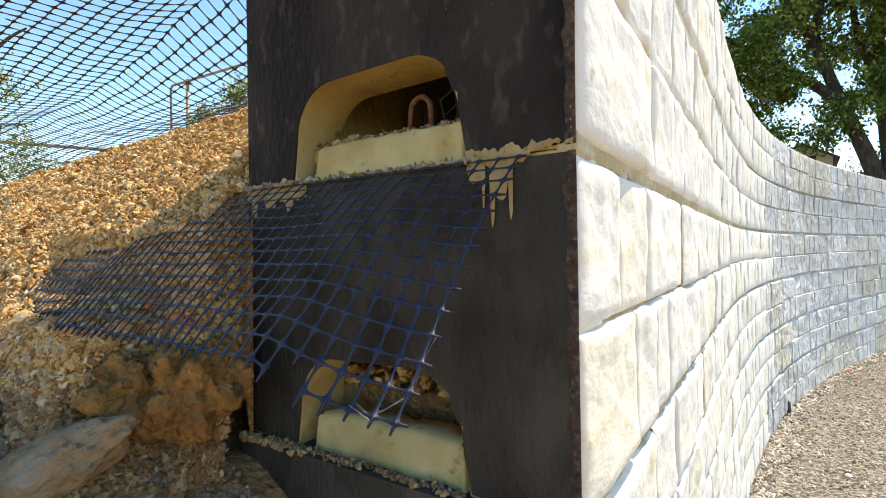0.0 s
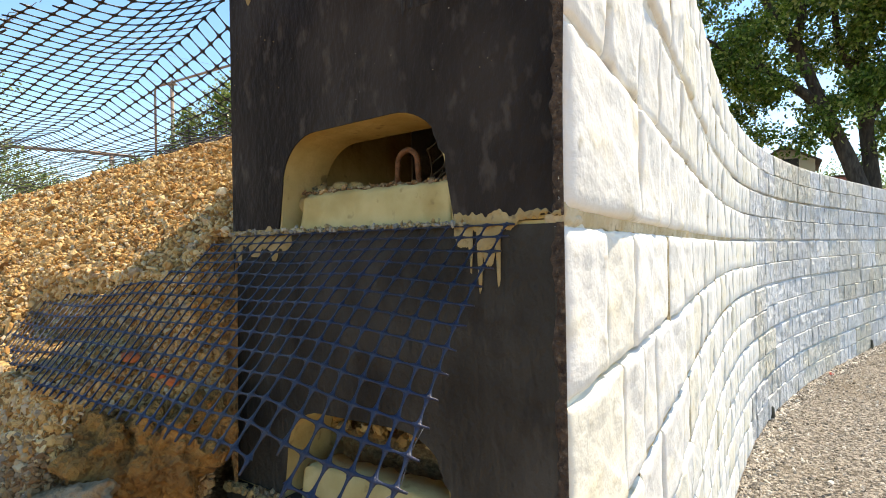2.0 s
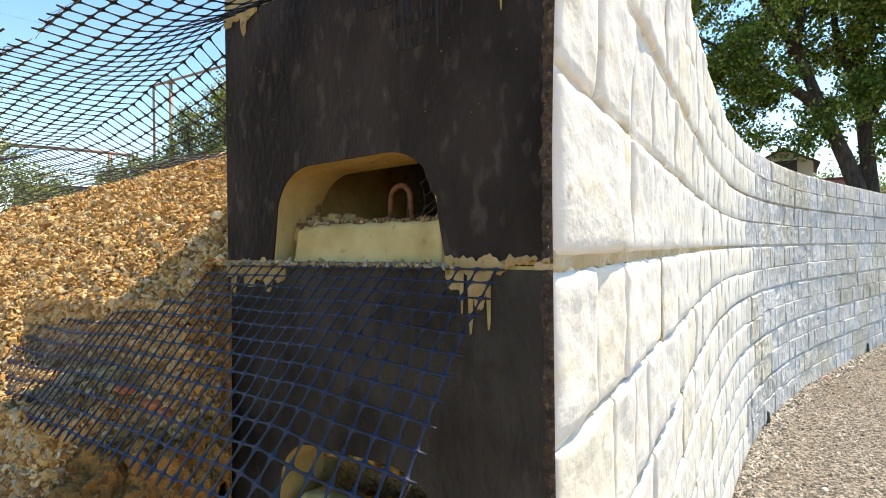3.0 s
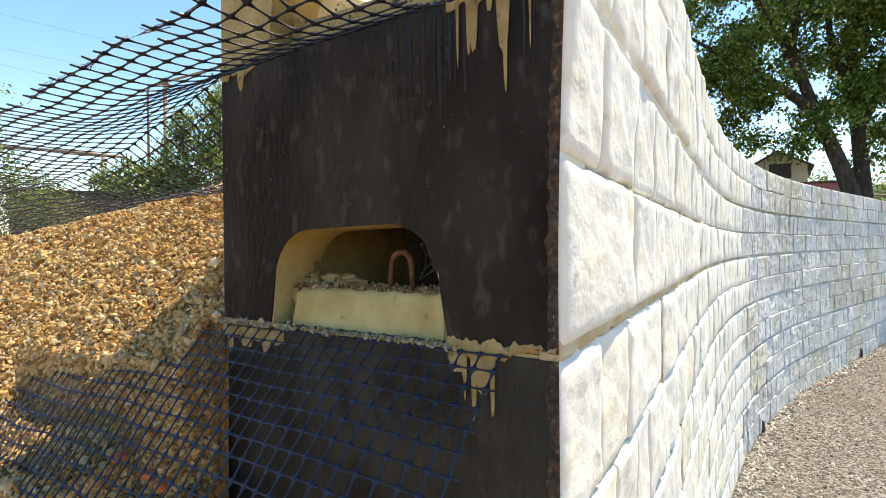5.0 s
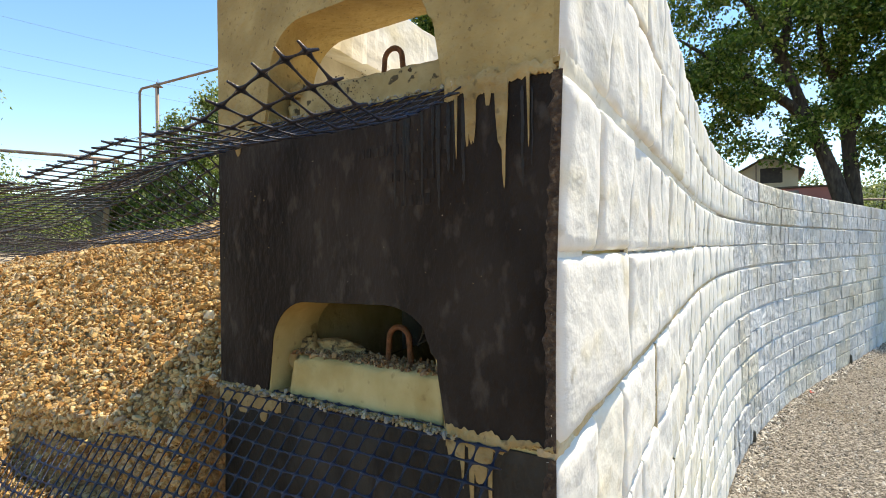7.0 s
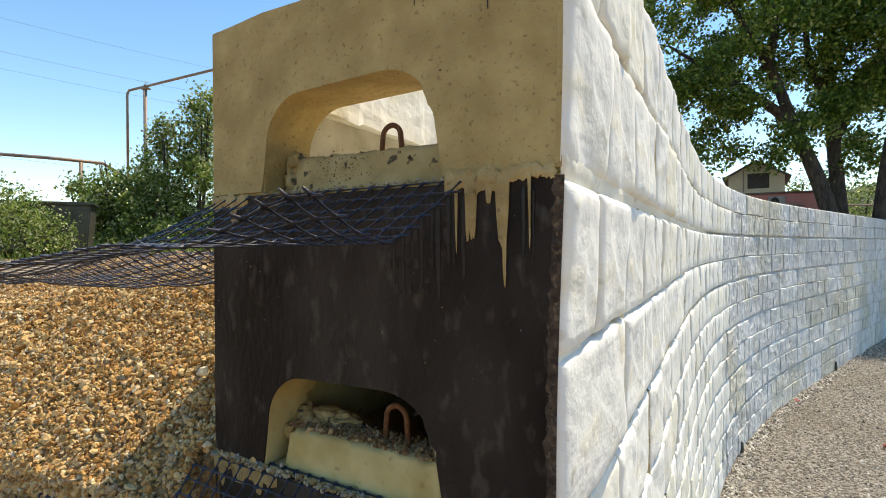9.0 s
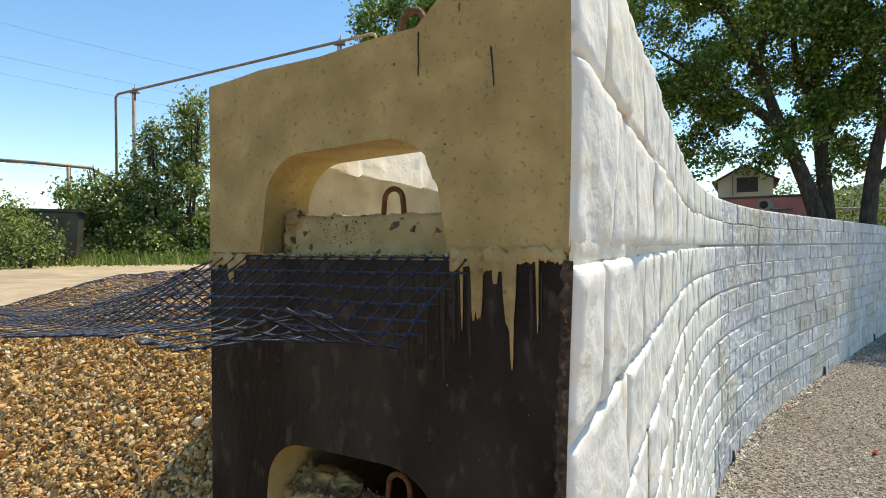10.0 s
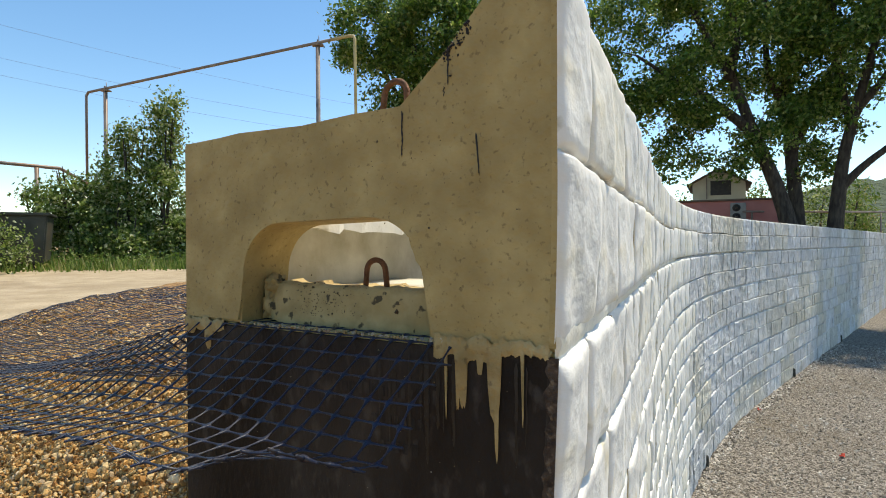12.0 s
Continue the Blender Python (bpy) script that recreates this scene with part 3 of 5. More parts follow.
end_blocks = {}
for course, a, b, stones in STONES:
    z0, z1 = course * COURSE + 0.001, (course + 1) * COURSE - 0.001
    near = a < 6.0
    at_end = a < 0.01
    if at_end and course >= 3:
        # hollow block with a pierced web at its free end
        top = PARAPET_TOP if course == 5 else FLAT_TOP[course]
        mats = [M_CREAM if course == 5 else M_COATFADED if course == 3 else M_COAT, M_CREAM if course == 5 else M_SLOT, M_STONE]
        me = bm_mesh("concrete_block", end_web(course, -0.004, 0.15, z0, top), mats)
        block = child("concrete_block", me, wall, "cream concrete end block with a rounded groove" if course == 5 else "end block with a dark bitumen coat and a rounded groove")
        end_blocks[course] = block
        bm = bmesh.new()
        V, F = [], []
        for lo, hi, h in ((SET, 0.20 if course < 5 else 0.12, H1), (0.705, 0.884, H1 if course < 5 else 0.215)):
            n = 4
            o = len(V)
            for i in range(n + 1):
                s = 0.152 + (b - 0.156) * i / n
                for d, z in ((lo, 0.0), (lo, h), (hi, h), (hi, 0.0)):
                    V.append(wall_point(s, d, z0 + z)[:])
            for i in range(n):
                for k in range(4):
                    q = (k + 1) % 4
                    F.append((o + i * 4 + k, o + i * 4 + q, o + i * 4 + 4 + q, o + i * 4 + 4 + k))
            F += [(o + 3, o + 2, o + 1, o), (o + n * 4, o + n * 4 + 1, o + n * 4 + 2, o + n * 4 + 3)]
        child("side_panel", mesh_from("side_panel", V, F, M_INNER if course == 5 else M_SLOT, smooth=False), block)
    else:
        depth = 0.884 if course < 5 else 0.30
        a0 = -0.036 if (at_end and course <= 2) else a
        V, F = course_body(a0, b, z0, z1, depth)
        if course == 4 and 0.5 < a < 0.7:
            # this block is hollow too: face panel, back panel and an unseen lid added to keep light out
            V, F = [], []
            for lo, hi, zl, zh in ((SET, 0.20, z0, z1), (0.705, depth, z0, z1), (0.201, 0.704, z1 - 0.06, z1)):
                o = len(V)
                for i in range(5):
                    for d, z in ((lo, zl), (lo, zh), (hi, zh), (hi, zl)):
                        V.append(wall_point(a + 0.004 + (b - a - 0.008) * i / 4, d, z)[:])
                F += [tuple(o + q for q in (i * 4 + k, i * 4 + (k + 1) % 4, i * 4 + 4 + (k + 1) % 4, i * 4 + 4 + k)) for i in range(4) for k in range(4)]
                F += [(o + 3, o + 2, o + 1, o), (o + 16, o + 17, o + 18, o + 19)]
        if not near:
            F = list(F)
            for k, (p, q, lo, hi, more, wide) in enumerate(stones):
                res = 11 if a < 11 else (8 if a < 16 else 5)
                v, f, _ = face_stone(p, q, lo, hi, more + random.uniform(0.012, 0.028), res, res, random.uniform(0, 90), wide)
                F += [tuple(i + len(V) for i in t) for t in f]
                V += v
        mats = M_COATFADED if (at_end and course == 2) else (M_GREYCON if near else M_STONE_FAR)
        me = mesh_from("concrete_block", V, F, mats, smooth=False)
        block = child("concrete_block", me, wall)
    if near:
        for p, q, lo, hi, more, wide in stones:
            res = (18, 20) if p < 1.3 and course >= 2 else ((14, 14) if p < 3 else (10, 10))
            at_free = p < 0.0 and course >= 2
            v, f, rim = face_stone(p, q, lo, hi, more + random.uniform(0.011, 0.018), *res, random.uniform(0, 90), wide, free_end=at_free)
            c = np.mean(v, 0)
            coat = M_CREAM if course == 5 else M_COAT if course == 4 else M_COATFADED
            me = mesh_from("face_stone", np.array(v) - c, f, [M_STONE, coat])
            if at_free:
                # the coat on the block's end runs out over the flank of its face stones
                end_n = (wall_point(0, 0, 0) - wall_point(0.02, 0, 0)).normalized()
                for poly in me.polygons:
                    if poly.vertices[0] >= rim and poly.normal.dot(end_n) > 0.7:
                        poly.material_index = 1
                        poly.use_smooth = False
            st = child("face_stone", me, block)
            st.location = Vector(c)

# the inner lip of the top block's low back panel: its sunlight put in as white stone
V, F = [], []
_n = 26
for i in range(_n + 1):
    s = 0.152 + 1.0 * i / _n
    r = 0.012 * noise.noise((s * 14, 2, 5)) + 0.006 * noise.noise((s * 40, 2, 5))
    # set forward so that the panel under it falls into shade
    for d, z in ((0.625 + r, 0.20 + r), (0.63, 0.398 + r * 0.3), (0.884, 0.396), (0.884, 0.217), (0.70, 0.217)):
        V.append(wall_point(s, d, 5 * COURSE + z)[:])
for i in range(_n):
    for k in range(5):
        q = (k + 1) % 5
        F.append((i * 5 + k, i * 5 + q, i * 5 + 5 + q, i * 5 + 5 + k))
child("back_lip", mesh_from("back_lip", V, F, M_STONE, smooth=False), end_blocks[5], "rough concrete lip in the open core, whitened as if sunlit")


def key_knob(parent, course, s0):
    """The raised key on top of a block's web, with its lifting loop of bent bar."""
    z = (course + 1) * COURSE - 0.003
    V, F = [], []
    nd, nz, ns = 34, 4, 3
    grid = {}
    def put(d, h, s, seed):
        j = (0.006 + 0.016 * float(smooth(0.60, 0.65, d))) * noise.noise((d * 25, h * 25, s * 25 + seed)) + 0.005 * noise.noise((d * 70, h * 70, s * 70 + seed))
        return wall_point(s + j, d, z + h + j)[:]
    top = [(0.246 + 0.415 * i / nd) for i in range(nd + 1)]
    rows = []
    for h, inset in ((0.0, 0.0), (0.045, 0.004), (0.077, 0.009), (0.087, 0.018)):
        rows.append([put(d if 0 < i < nd else d + (inset if i == 0 else -inset), h, s0 + inset, 1) for i, d in enumerate(top)])
    rows.append([put(d + (0.02 if i == 0 else -0.02 if i == nd else 0), 0.087, s0 + 0.085, 2) for i, d in enumerate(top)])
    rows.append([put(d, 0.0, s0 + 0.10, 3) for d in top])
    for r in rows:
        V += r
    m = nd + 1
    for r in range(len(rows) - 1):
        for i in range(nd):
            F.append((r * m + i, r * m + i + 1, (r + 1) * m + i + 1, (r + 1) * m + i))
    for i in (0, nd):
        F.append((i, m + i, 4 * m + i, 5 * m + i))
        F.append((m + i, 2 * m + i, 3 * m + i, 4 * m + i))
    child("key_knob", mesh_from("key_knob", V, F, M_KNOB if course == 4 else M_SLOT), parent, "chipped cream concrete key with dark stains" if course == 4 else "chipped yellow-cream concrete key")


def lifting_loop(parent, s, d, z, width, height, lean=0.0, r=0.0075):
    pts = []
    for i in range(15):
        w = math.pi * i / 14
        h = height - width / 2 + math.sin(w) * width / 2
        pts.append(wall_point(s + lean * h, d - math.cos(w) * width / 2, z + h))
    pts = [wall_point(s, d - width / 2 - 0.006, z - 0.03)] + pts + [wall_point(s, d + width / 2 + 0.006, z - 0.03)]
    v, f = tube(pts, r, 8)
    child("lifting_loop", mesh_from("lifting_loop", v, f, M_RUST), parent, "bent rusty steel lifting loop")


def rubble(parent, name, at, size, seed, material, label=""):
    """A broken lump of mortar or concrete lying in a groove."""
    bm = bmesh.new()
    bmesh.ops.create_icosphere(bm, subdivisions=4, radius=1.0)
    for v in bm.verts:
        p = v.co * 1.7 + Vector((seed, 0, 0))
        k = 1 + 0.45 * noise.noise(p) + 0.30 * noise.noise(p * 2.9) + 0.16 * noise.noise(p * 8)
        s_, d_, z_ = v.co.x * k * size[0], v.co.y * k * size[1], max(v.co.z * k, -0.6) * size[2]
        v.co = wall_point(at[0] + s_, at[1] + d_, at[2] + z_)
    child(name, bm_mesh(name, bm, material, True), parent, label)


_row2 = [o for o in wall.children if o.name.startswith("concrete_block")]
_idx = [i for i, (c, a, b, st) in enumerate(STONES) if c == 2 and a < 0.01][0]
second_block = _row2[_idx]
key_knob(second_block, 2, 0.012)
key_knob(end_blocks[3], 3, 0.022)
key_knob(end_blocks[4], 4, 0.05)
rubble(end_blocks[3], "mortar_heap", (0.10, 0.665, 4 * COURSE + 0.045), (0.05, 0.036, 0.060), 3.0, M_KNOB, "rough mortar heaped beside the key")
rubble(end_blocks[3], "mortar_heap", (0.125, 0.60, 4 * COURSE + 0.085), (0.045, 0.080, 0.026), 8.0, M_KNOB, "grey rough mortar heaped on the key")
rubble(end_blocks[4], "broken_concrete", (0.085, 0.675, 5 * COURSE + 0.035), (0.032, 0.022, 0.050), 5.0, M_KNOB, "broken concrete bits beside the key")
rubble(end_blocks[4], "broken_concrete", (0.080, 0.668, 5 * COURSE + 0.080), (0.028, 0.020, 0.022), 6.0, M_KNOB, "broken concrete bits beside the key")
lifting_loop(end_blocks[3], 0.085, 0.388, 4 * COURSE + 0.083, 0.052, 0.078, r=0.0062)
lifting_loop(end_blocks[4], 0.09, 0.400, 5 * COURSE + 0.083, 0.046, 0.052, r=0.0058)
lifting_loop(end_blocks[5], 0.075, 0.345, 5 * COURSE + 0.415, 0.052, 0.066, 0.1, r=0.0065)


def splat(parent, name, s, d0, d1, z_top, edge, material, thick=0.004, n=60, label="", up=0.012):
    """A skin of mortar or seep on a block's end: its lower rim runs down in fingers."""
    V, F = [], []
    for i in range(n + 1):
        d = d0 + (d1 - d0) * i / n
        low = edge(d)
        t = min(1.0, i / 3, (n - i) / 3)
        ht = z_top + up * (noise.noise((d * 40, 3, 1)) + 0.6 * noise.noise((d * 110, 3, 1)))
        for k in range(5):
            z = ht + (low - ht) * k / 4
            wob = 0.0025 * noise.noise((d * 90, z * 60, 2))
            out = thick * t * (1 if 0 < k < 4 else 0.25) + wob * t
            V.append(wall_point(s - out - 0.0015, d, z)[:])
    for i in range(n):
        for k in range(4):
            o = i * 5 + k
            F.append((o, o + 1, o + 6, o + 5))
    child(name, mesh_from(name, V, F, material), parent, label)


def fingers(base, drops):
    """A lower rim with narrow runs: (where, width, length)."""
    def edge(d):
        low = base + 0.014 * float(smooth(0.13, 0.07, d)) + 0.008 * noise.noise((d * 260, base, 3)) * 0.4 + 0.012 * noise.noise((d * 30, base, 7)) + 0.005 * noise.noise((d * 130, base, 7))
        for at, w, ln in drops:
            x = abs(d - at) / w
            if x < 1:
                low = min(low, base - ln * (1 - x ** 4.0) * (0.9 + 0.1 * noise.noise((d * 300, at * 50, 1))) + 0.004)
        return low
    return edge


J2, J1, J0 = 5 * COURSE, 4 * COURSE, 3 * COURSE
splat(end_blocks[4], "mortar_run", -0.005, 0.020, 0.222, J2 + 0.014, fingers(J2 - 0.022, [(0.106, 0.0045, 0.185), (0.110, 0.013, 0.105), (0.166, 0.009, 0.095), (0.176, 0.0045, 0.10), (0.198, 0.0025, 0.12), (0.135, 0.006, 0.03), (0.062, 0.0025, 0.11)]), M_MORTAR, 0.0025, 150, "cream mortar that ran down the dark coat")
splat(end_blocks[4], "mortar_run", -0.004, 0.75, 0.882, J2 + 0.006, fingers(J2 - 0.022, [(0.80, 0.012, 0.05), (0.86, 0.02, 0.015)]), M_MORTAR, 0.004, 50, "small cream mortar run")
splat(end_blocks[3], "mortar_run", -0.005, 0.024, 0.225, J1 + 0.014, fingers(J1 - 0.016, [(0.155, 0.016, 0.07), (0.136, 0.005, 0.11), (0.172, 0.006, 0.12), (0.205, 0.02, 0.035), (0.19, 0.004, 0.09)]), M_MORTAR, 0.0025, 120, "cream mortar smeared over the dark coat")
splat(end_blocks[3], "mortar_run", -0.004, 0.66, 0.882, J1 + 0.006, fingers(J1 - 0.034, [(0.72, 0.016, 0.04), (0.79, 0.025, 0.03), (0.85, 0.012, 0.05)]), M_MORTAR, 0.0025, 90, "cream mortar smeared over the dark coat")
def seep(parent, d, z0, z1, width, seed, lean=0.0, name="seep_stain", material=None, label="thin black seep stain"):
    """A thin black run of seep that wavers and thins out downward."""
    V, F = [], []
    n = 14
    for i in range(n + 1):
        t = i / n
        z = z0 + (z1 - z0) * t
        c = d + lean * t + 0.0022 * noise.noise((t * 4, seed, 1))
        w = width * (1 - 0.5 * t) * (0.75 + 0.7 * abs(noise.noise((t * 7, seed, 2)))) * (0.3 if i in (0, n) else 1)
        for q, out in ((c - w, 0.0012), (c, 0.0026), (c + w, 0.0012)):
            V.append(wall_point(-0.004 - out, q, z)[:])
    for i in range(n):
        for k in range(2):
            o = i * 3 + k
            F.append((o, o + 1, o + 4, o + 3))
    child(name, mesh_from(name, V, F, material or M_GRIME), parent, label)


g = np.random.default_rng(19)
for k in range(16):
    top = J2 - 0.02 - 0.01 * g.uniform()
    seep(end_blocks[4], float(g.uniform(0.045, 0.36)), top, top - float(g.uniform(0.05, 0.20)), float(g.uniform(0.002, 0.006)), 30 + k, name="damp_run", label="dark damp run down the coat")
seep(end_blocks[5], 0.284, J2 + 0.398, J2 + 0.318, 0.0022, 1)
seep(end_blocks[5], 0.141, J2 + 0.345, J2 + 0.276, 0.0024, 2, -0.006)
seep(end_blocks[5], 0.192, J2 + 0.494, J2 + 0.430, 0.0022, 3)
seep(end_blocks[5], 0.200, J2 + 0.428, J2 + 0.412, 0.0016, 4)
g = np.random.default_rng(77)
P = []
for _ in range(70):
    d = g.uniform(0.150, 0.200)
    P.append(wall_point(-0.0045, d, J2 + 0.478 + (0.205 - d) * 1.02 - abs(g.normal(0, 0.014)))[:])
child("seep_spatter", pebble_mesh("seep_spatter", P, g.uniform(0.001, 0.0036, 70), M_GRIME, g), end_blocks[5], "black spatter along the slanted edge")
P = [wall_point(-0.0035, g.uniform(0.02, 0.87), J2 + g.uniform(0.02, 0.39))[:] for _ in range(40)]
P += [wall_point(-0.0035, g.normal(0.25, 0.07), J2 + g.normal(0.32, 0.04))[:] for _ in range(35)]
P += [wall_point(0.0475, g.normal(0.50, 0.05), J2 + g.uniform(0.02, 0.09))[:] for _ in range(170)]
child("air_pores", pebble_mesh("air_pores", P, g.gamma(2.0, 0.00042, len(P)) + 0.0004, M_PORE, g), end_blocks[5], "small dark pores in the cast concrete")
P = [wall_point(-0.0045, g.uniform(0.02, 0.87), 4 * COURSE + g.uniform(0.25, 0.58))[:] for _ in range(40)]
child("mortar_specks", pebble_mesh("mortar_specks", P, g.gamma(2.0, 0.0003, len(P)) + 0.0004, M_CRUMB, g), end_blocks[4], "pale mortar specks on the dark coat")
# slab added in the top block to keep sun out of the core below, save one gap
V, F = [], []
for lo, hi, sa, sb in ((0.122, 0.44, 0.152, 1.10), (0.44, 0.704, 0.152, 0.74)):
    o = len(V)
    for s_, d_, z_ in ((sa, lo, 0.012), (sb, lo, 0.012), (sb, hi, 0.012), (sa, hi, 0.012), (sa, lo, 0.055), (sb, lo, 0.055), (sb, hi, 0.055), (sa, hi, 0.055)):
        V.append(wall_point(s_, d_, J2 + z_)[:])
    F += [tuple(o + q for q in t) for t in ((3, 2, 1, 0), (4, 5, 6, 7), (0, 1, 5, 4), (1, 2, 6, 5), (2, 3, 7, 6), (3, 0, 4, 7))]
child("core_floor", mesh_from("core_floor", V, F, M_INNER, False), end_blocks[5])
for k in range(4):
    splat(end_blocks[3], "scratch", 0.047, 0.53 + 0.018 * k, 0.5325 + 0.018 * k, J1 + 0.095 - 0.006 * k, lambda q, k=k: J1 + 0.045 - 0.02 * (k % 3), M_GRIME, 0.002, 4)


def crumb_line(parent, name, s, d0, d1, z, n, spread, size, material, label):
    g = np.random.default_rng(int(d0 * 1000 + z * 77))
    P = [wall_point(s + g.normal(0, spread * 0.6), g.uniform(d0, d1), z + abs(g.normal(0, spread * 0.3)))[:] for _ in range(n)]
    child(name, pebble_mesh(name, P, g.uniform(0.4, 1.0, n) * size, material, g), parent, label)


for course in (3, 4, 5):
    bm = bmesh.new()
    zj = course * COURSE
    g = []
    for i in range(9):
        s_ = -0.0035 + 0.012 * i
        ring = []
        for k in range(12):
            w = 2 * math.pi * k / 12
            r = 1 + 0.25 * noise.noise((s_ * 40, k * 0.9, course)) + 0.12 * noise.noise((s_ * 120, k * 2.0, course))
            ring.append(bm.verts.new(wall_point(s_, 0.036 + 0.018 * math.cos(w) * r, zj + 0.016 * math.sin(w) * r)))
        g.append(ring)
    for p, q in zip(g, g[1:]):
        for k in range(12):
            bm.faces.new((p[k], p[(k + 1) % 12], q[(k + 1) % 12], q[k]))
    bm.faces.new(g[0])
    bmesh.ops.triangulate(bm, faces=[f for f in bm.faces if len(f.verts) > 4])
    child("corner_mortar", bm_mesh("corner_mortar", bm, M_JOINT if course < 5 else M_MORTAR, True), end_blocks[course], "mortar filling the corner of the joint")
g = np.random.default_rng(91)
P = [wall_point(g.uniform(0.04, 0.125), g.uniform(0.27, 0.67), J1 + 0.084 + abs(g.normal(0, 0.004)))[:] for _ in range(900)]
child("soil_crumbs", pebble_mesh("soil_crumbs", P, g.gamma(2.5, 0.0011, len(P)) + 0.001, M_SOILSTONE, g), end_blocks[3], "brown soil crumbs lying on the key")
V, F = [], []
g = np.random.default_rng(8)
for z, d0, d1 in ((2.912, 0.215, 0.415), (2.862, 0.245, 0.345), (2.816, 0.255, 0.33)):
    d = d0
    while d < d1:
        w, h = float(g.uniform(0.008, 0.013)), float(g.uniform(0.016, 0.023))
        o = len(V)
        for out in (0.0, 0.0012):
            V += [wall_point(-0.0042 - out, q, r)[:] for q, r in ((d, z), (d + w, z), (d + w, z + h), (d, z + h))]
        F += [(o + 4, o + 5, o + 6, o + 7), (o, o + 1, o + 5, o + 4), (o + 1, o + 2, o + 6, o + 5), (o + 2, o + 3, o + 7, o + 6), (o + 3, o, o + 4, o + 7)]
        d += w + 0.006
tagged(child("stencil_marks", mesh_from("stencil_marks", V, F, M_STENCIL, False), end_blocks[4], "three lines of worn unreadable stencilled marks"), kind="stuff")
crumb_line(end_blocks[3], "joint_crumbs", -0.006, 0.20, 0.885, J1 - 0.003, 420, 0.011, 0.0068, M_CRUMB, "crumbled cream and grey mortar along the joint")
crumb_line(end_blocks[4], "joint_crumbs", -0.003, 0.20, 0.70, J2 + 0.001, 160, 0.006, 0.0045, M_CRUMB, "crumbled grey mortar along the joint")
crumb_line(second_block, "joint_crumbs", -0.015, 0.24, 0.80, J0 + 0.001, 240, 0.012, 0.0085, M_SOILSTONE, "small stones lying on the ledge")
crumb_line(second_block, "mortar_bead", -0.026, 0.66, 0.885, J0 - 0.004, 70, 0.008, 0.015, M_MORTAR, "lump of cream mortar on the ledge corner")
# raw crumbled edge where the coat stops short of the face
for course in (3, 4):
    V, F = [], []
    nz, nd = 110, 7
    for i in range(nz + 1):
        z = course * COURSE + 0.004 + (COURSE - 0.010) * i / nz
        reach = 0.018 + 0.010 * noise.noise((z * 16, course, 2)) + 0.008 * noise.noise((z * 55, course, 4))
        for k in range(nd + 1):
            d = -0.012 + set_at(z) + reach * k / nd
            out = 0.0022 + 0.0035 * noise.noise((z * 130, d * 190, course)) if 0 < k < nd else 0.0006
            V.append(wall_point(-0.0045 - max(0.0006, out), d, z)[:])
    for i in range(nz):
        for k in range(nd):
            o = i * (nd + 1) + k
            F.append((o, o + 1, o + nd + 2, o + nd + 1))
    child("raw_edge", mesh_from("raw_edge", V, F, M_RAWEDGE), end_blocks[course], "raw crumbled concrete edge")
# bedding mortar in the course joints of the near face, thickest at the free end
for course in (2, 3, 4, 5):
    V, F = [], []
    n = 260
    z0 = course * COURSE
    for i in range(n + 1):
        s_ = -0.004 + 5.0 * (i / n) ** 1.6
        full = (0.003 + (0.004 * math.exp(-s_ / 0.3) if course in (4, 5) else 0.0)) * (0.0 if i == 0 else 0.7 if i == 1 else 1.0)
        for h, dn in ((-0.013, 0.0), (-0.006, 0.7), (0.004, 1.0), (0.014, 1.5), (0.025, 1.2)):
            w = 1 + 0.6 * noise.noise((s_ * 9, h * 40, course)) + 0.22 * noise.noise((s_ * 50, h * 90, course))
            V.append(wall_point(s_, set_at(z0) - 0.004 - full * dn * w - 0.001, z0 + h + 0.008 * noise.noise((s_ * 16, h, course)) + 0.004 * noise.noise((s_ * 55, h, course)))[:])
    for i in range(n):
        for k in range(4):
            o = i * 5 + k
            F.append((o, o + 1, o + 6, o + 5))
    child("bed_joint", mesh_from("bed_joint", V, F, M_JOINT if course != 5 else M_STONE), wall, "rough mortar bed between two courses")
# yellow-brown mortar standing in the upright joints of the near blocks
for course, a, b, stones in STONES:
    if 0.3 < a < 5 and course >= 1:
        V, F = [], []
        n = 10
        for i in range(n + 1):
            z = course * COURSE + 0.016 + (COURSE - 0.032) * i / n
            out = 0.010 + 0.007 * noise.noise((z * 11, a, 2))
            for ds, dn in ((-0.012, 0.002), (-0.006, out), (0.006, out), (0.012, 0.002)):
                V.append(wall_point(a + ds, set_at(z) - 0.004 - dn, z)[:])
        for i in range(n):
            for k in range(3):
                o = i * 4 + k
                F.append((o, o + 1, o + 5, o + 4))
        child("upright_joint", mesh_from("upright_joint", V, F, M_JOINT), wall)

# gravel fill inside the lower end block
g = np.random.default_rng(5)
n = 420
P = [wall_point(g.uniform(0.16, 0.45), g.uniform(0.22, 0.70), J0 + 0.02)[:] for _ in range(n)]
P = [(x, y, J0 + 0.11 + 0.06 * g.uniform(0, 1) + 0.10 * max(0, wall_sd(np.array(x), np.array(y))[0] - 0.15)) for x, y, _ in P]
core_gravel = new("core_gravel", pebble_mesh("core_gravel", P, g.uniform(0.008, 0.022, n), M_GRAVEL, g))
tagged(core_gravel, "tan gravel fill inside the hollow end block", "gravel", kind="stuff")
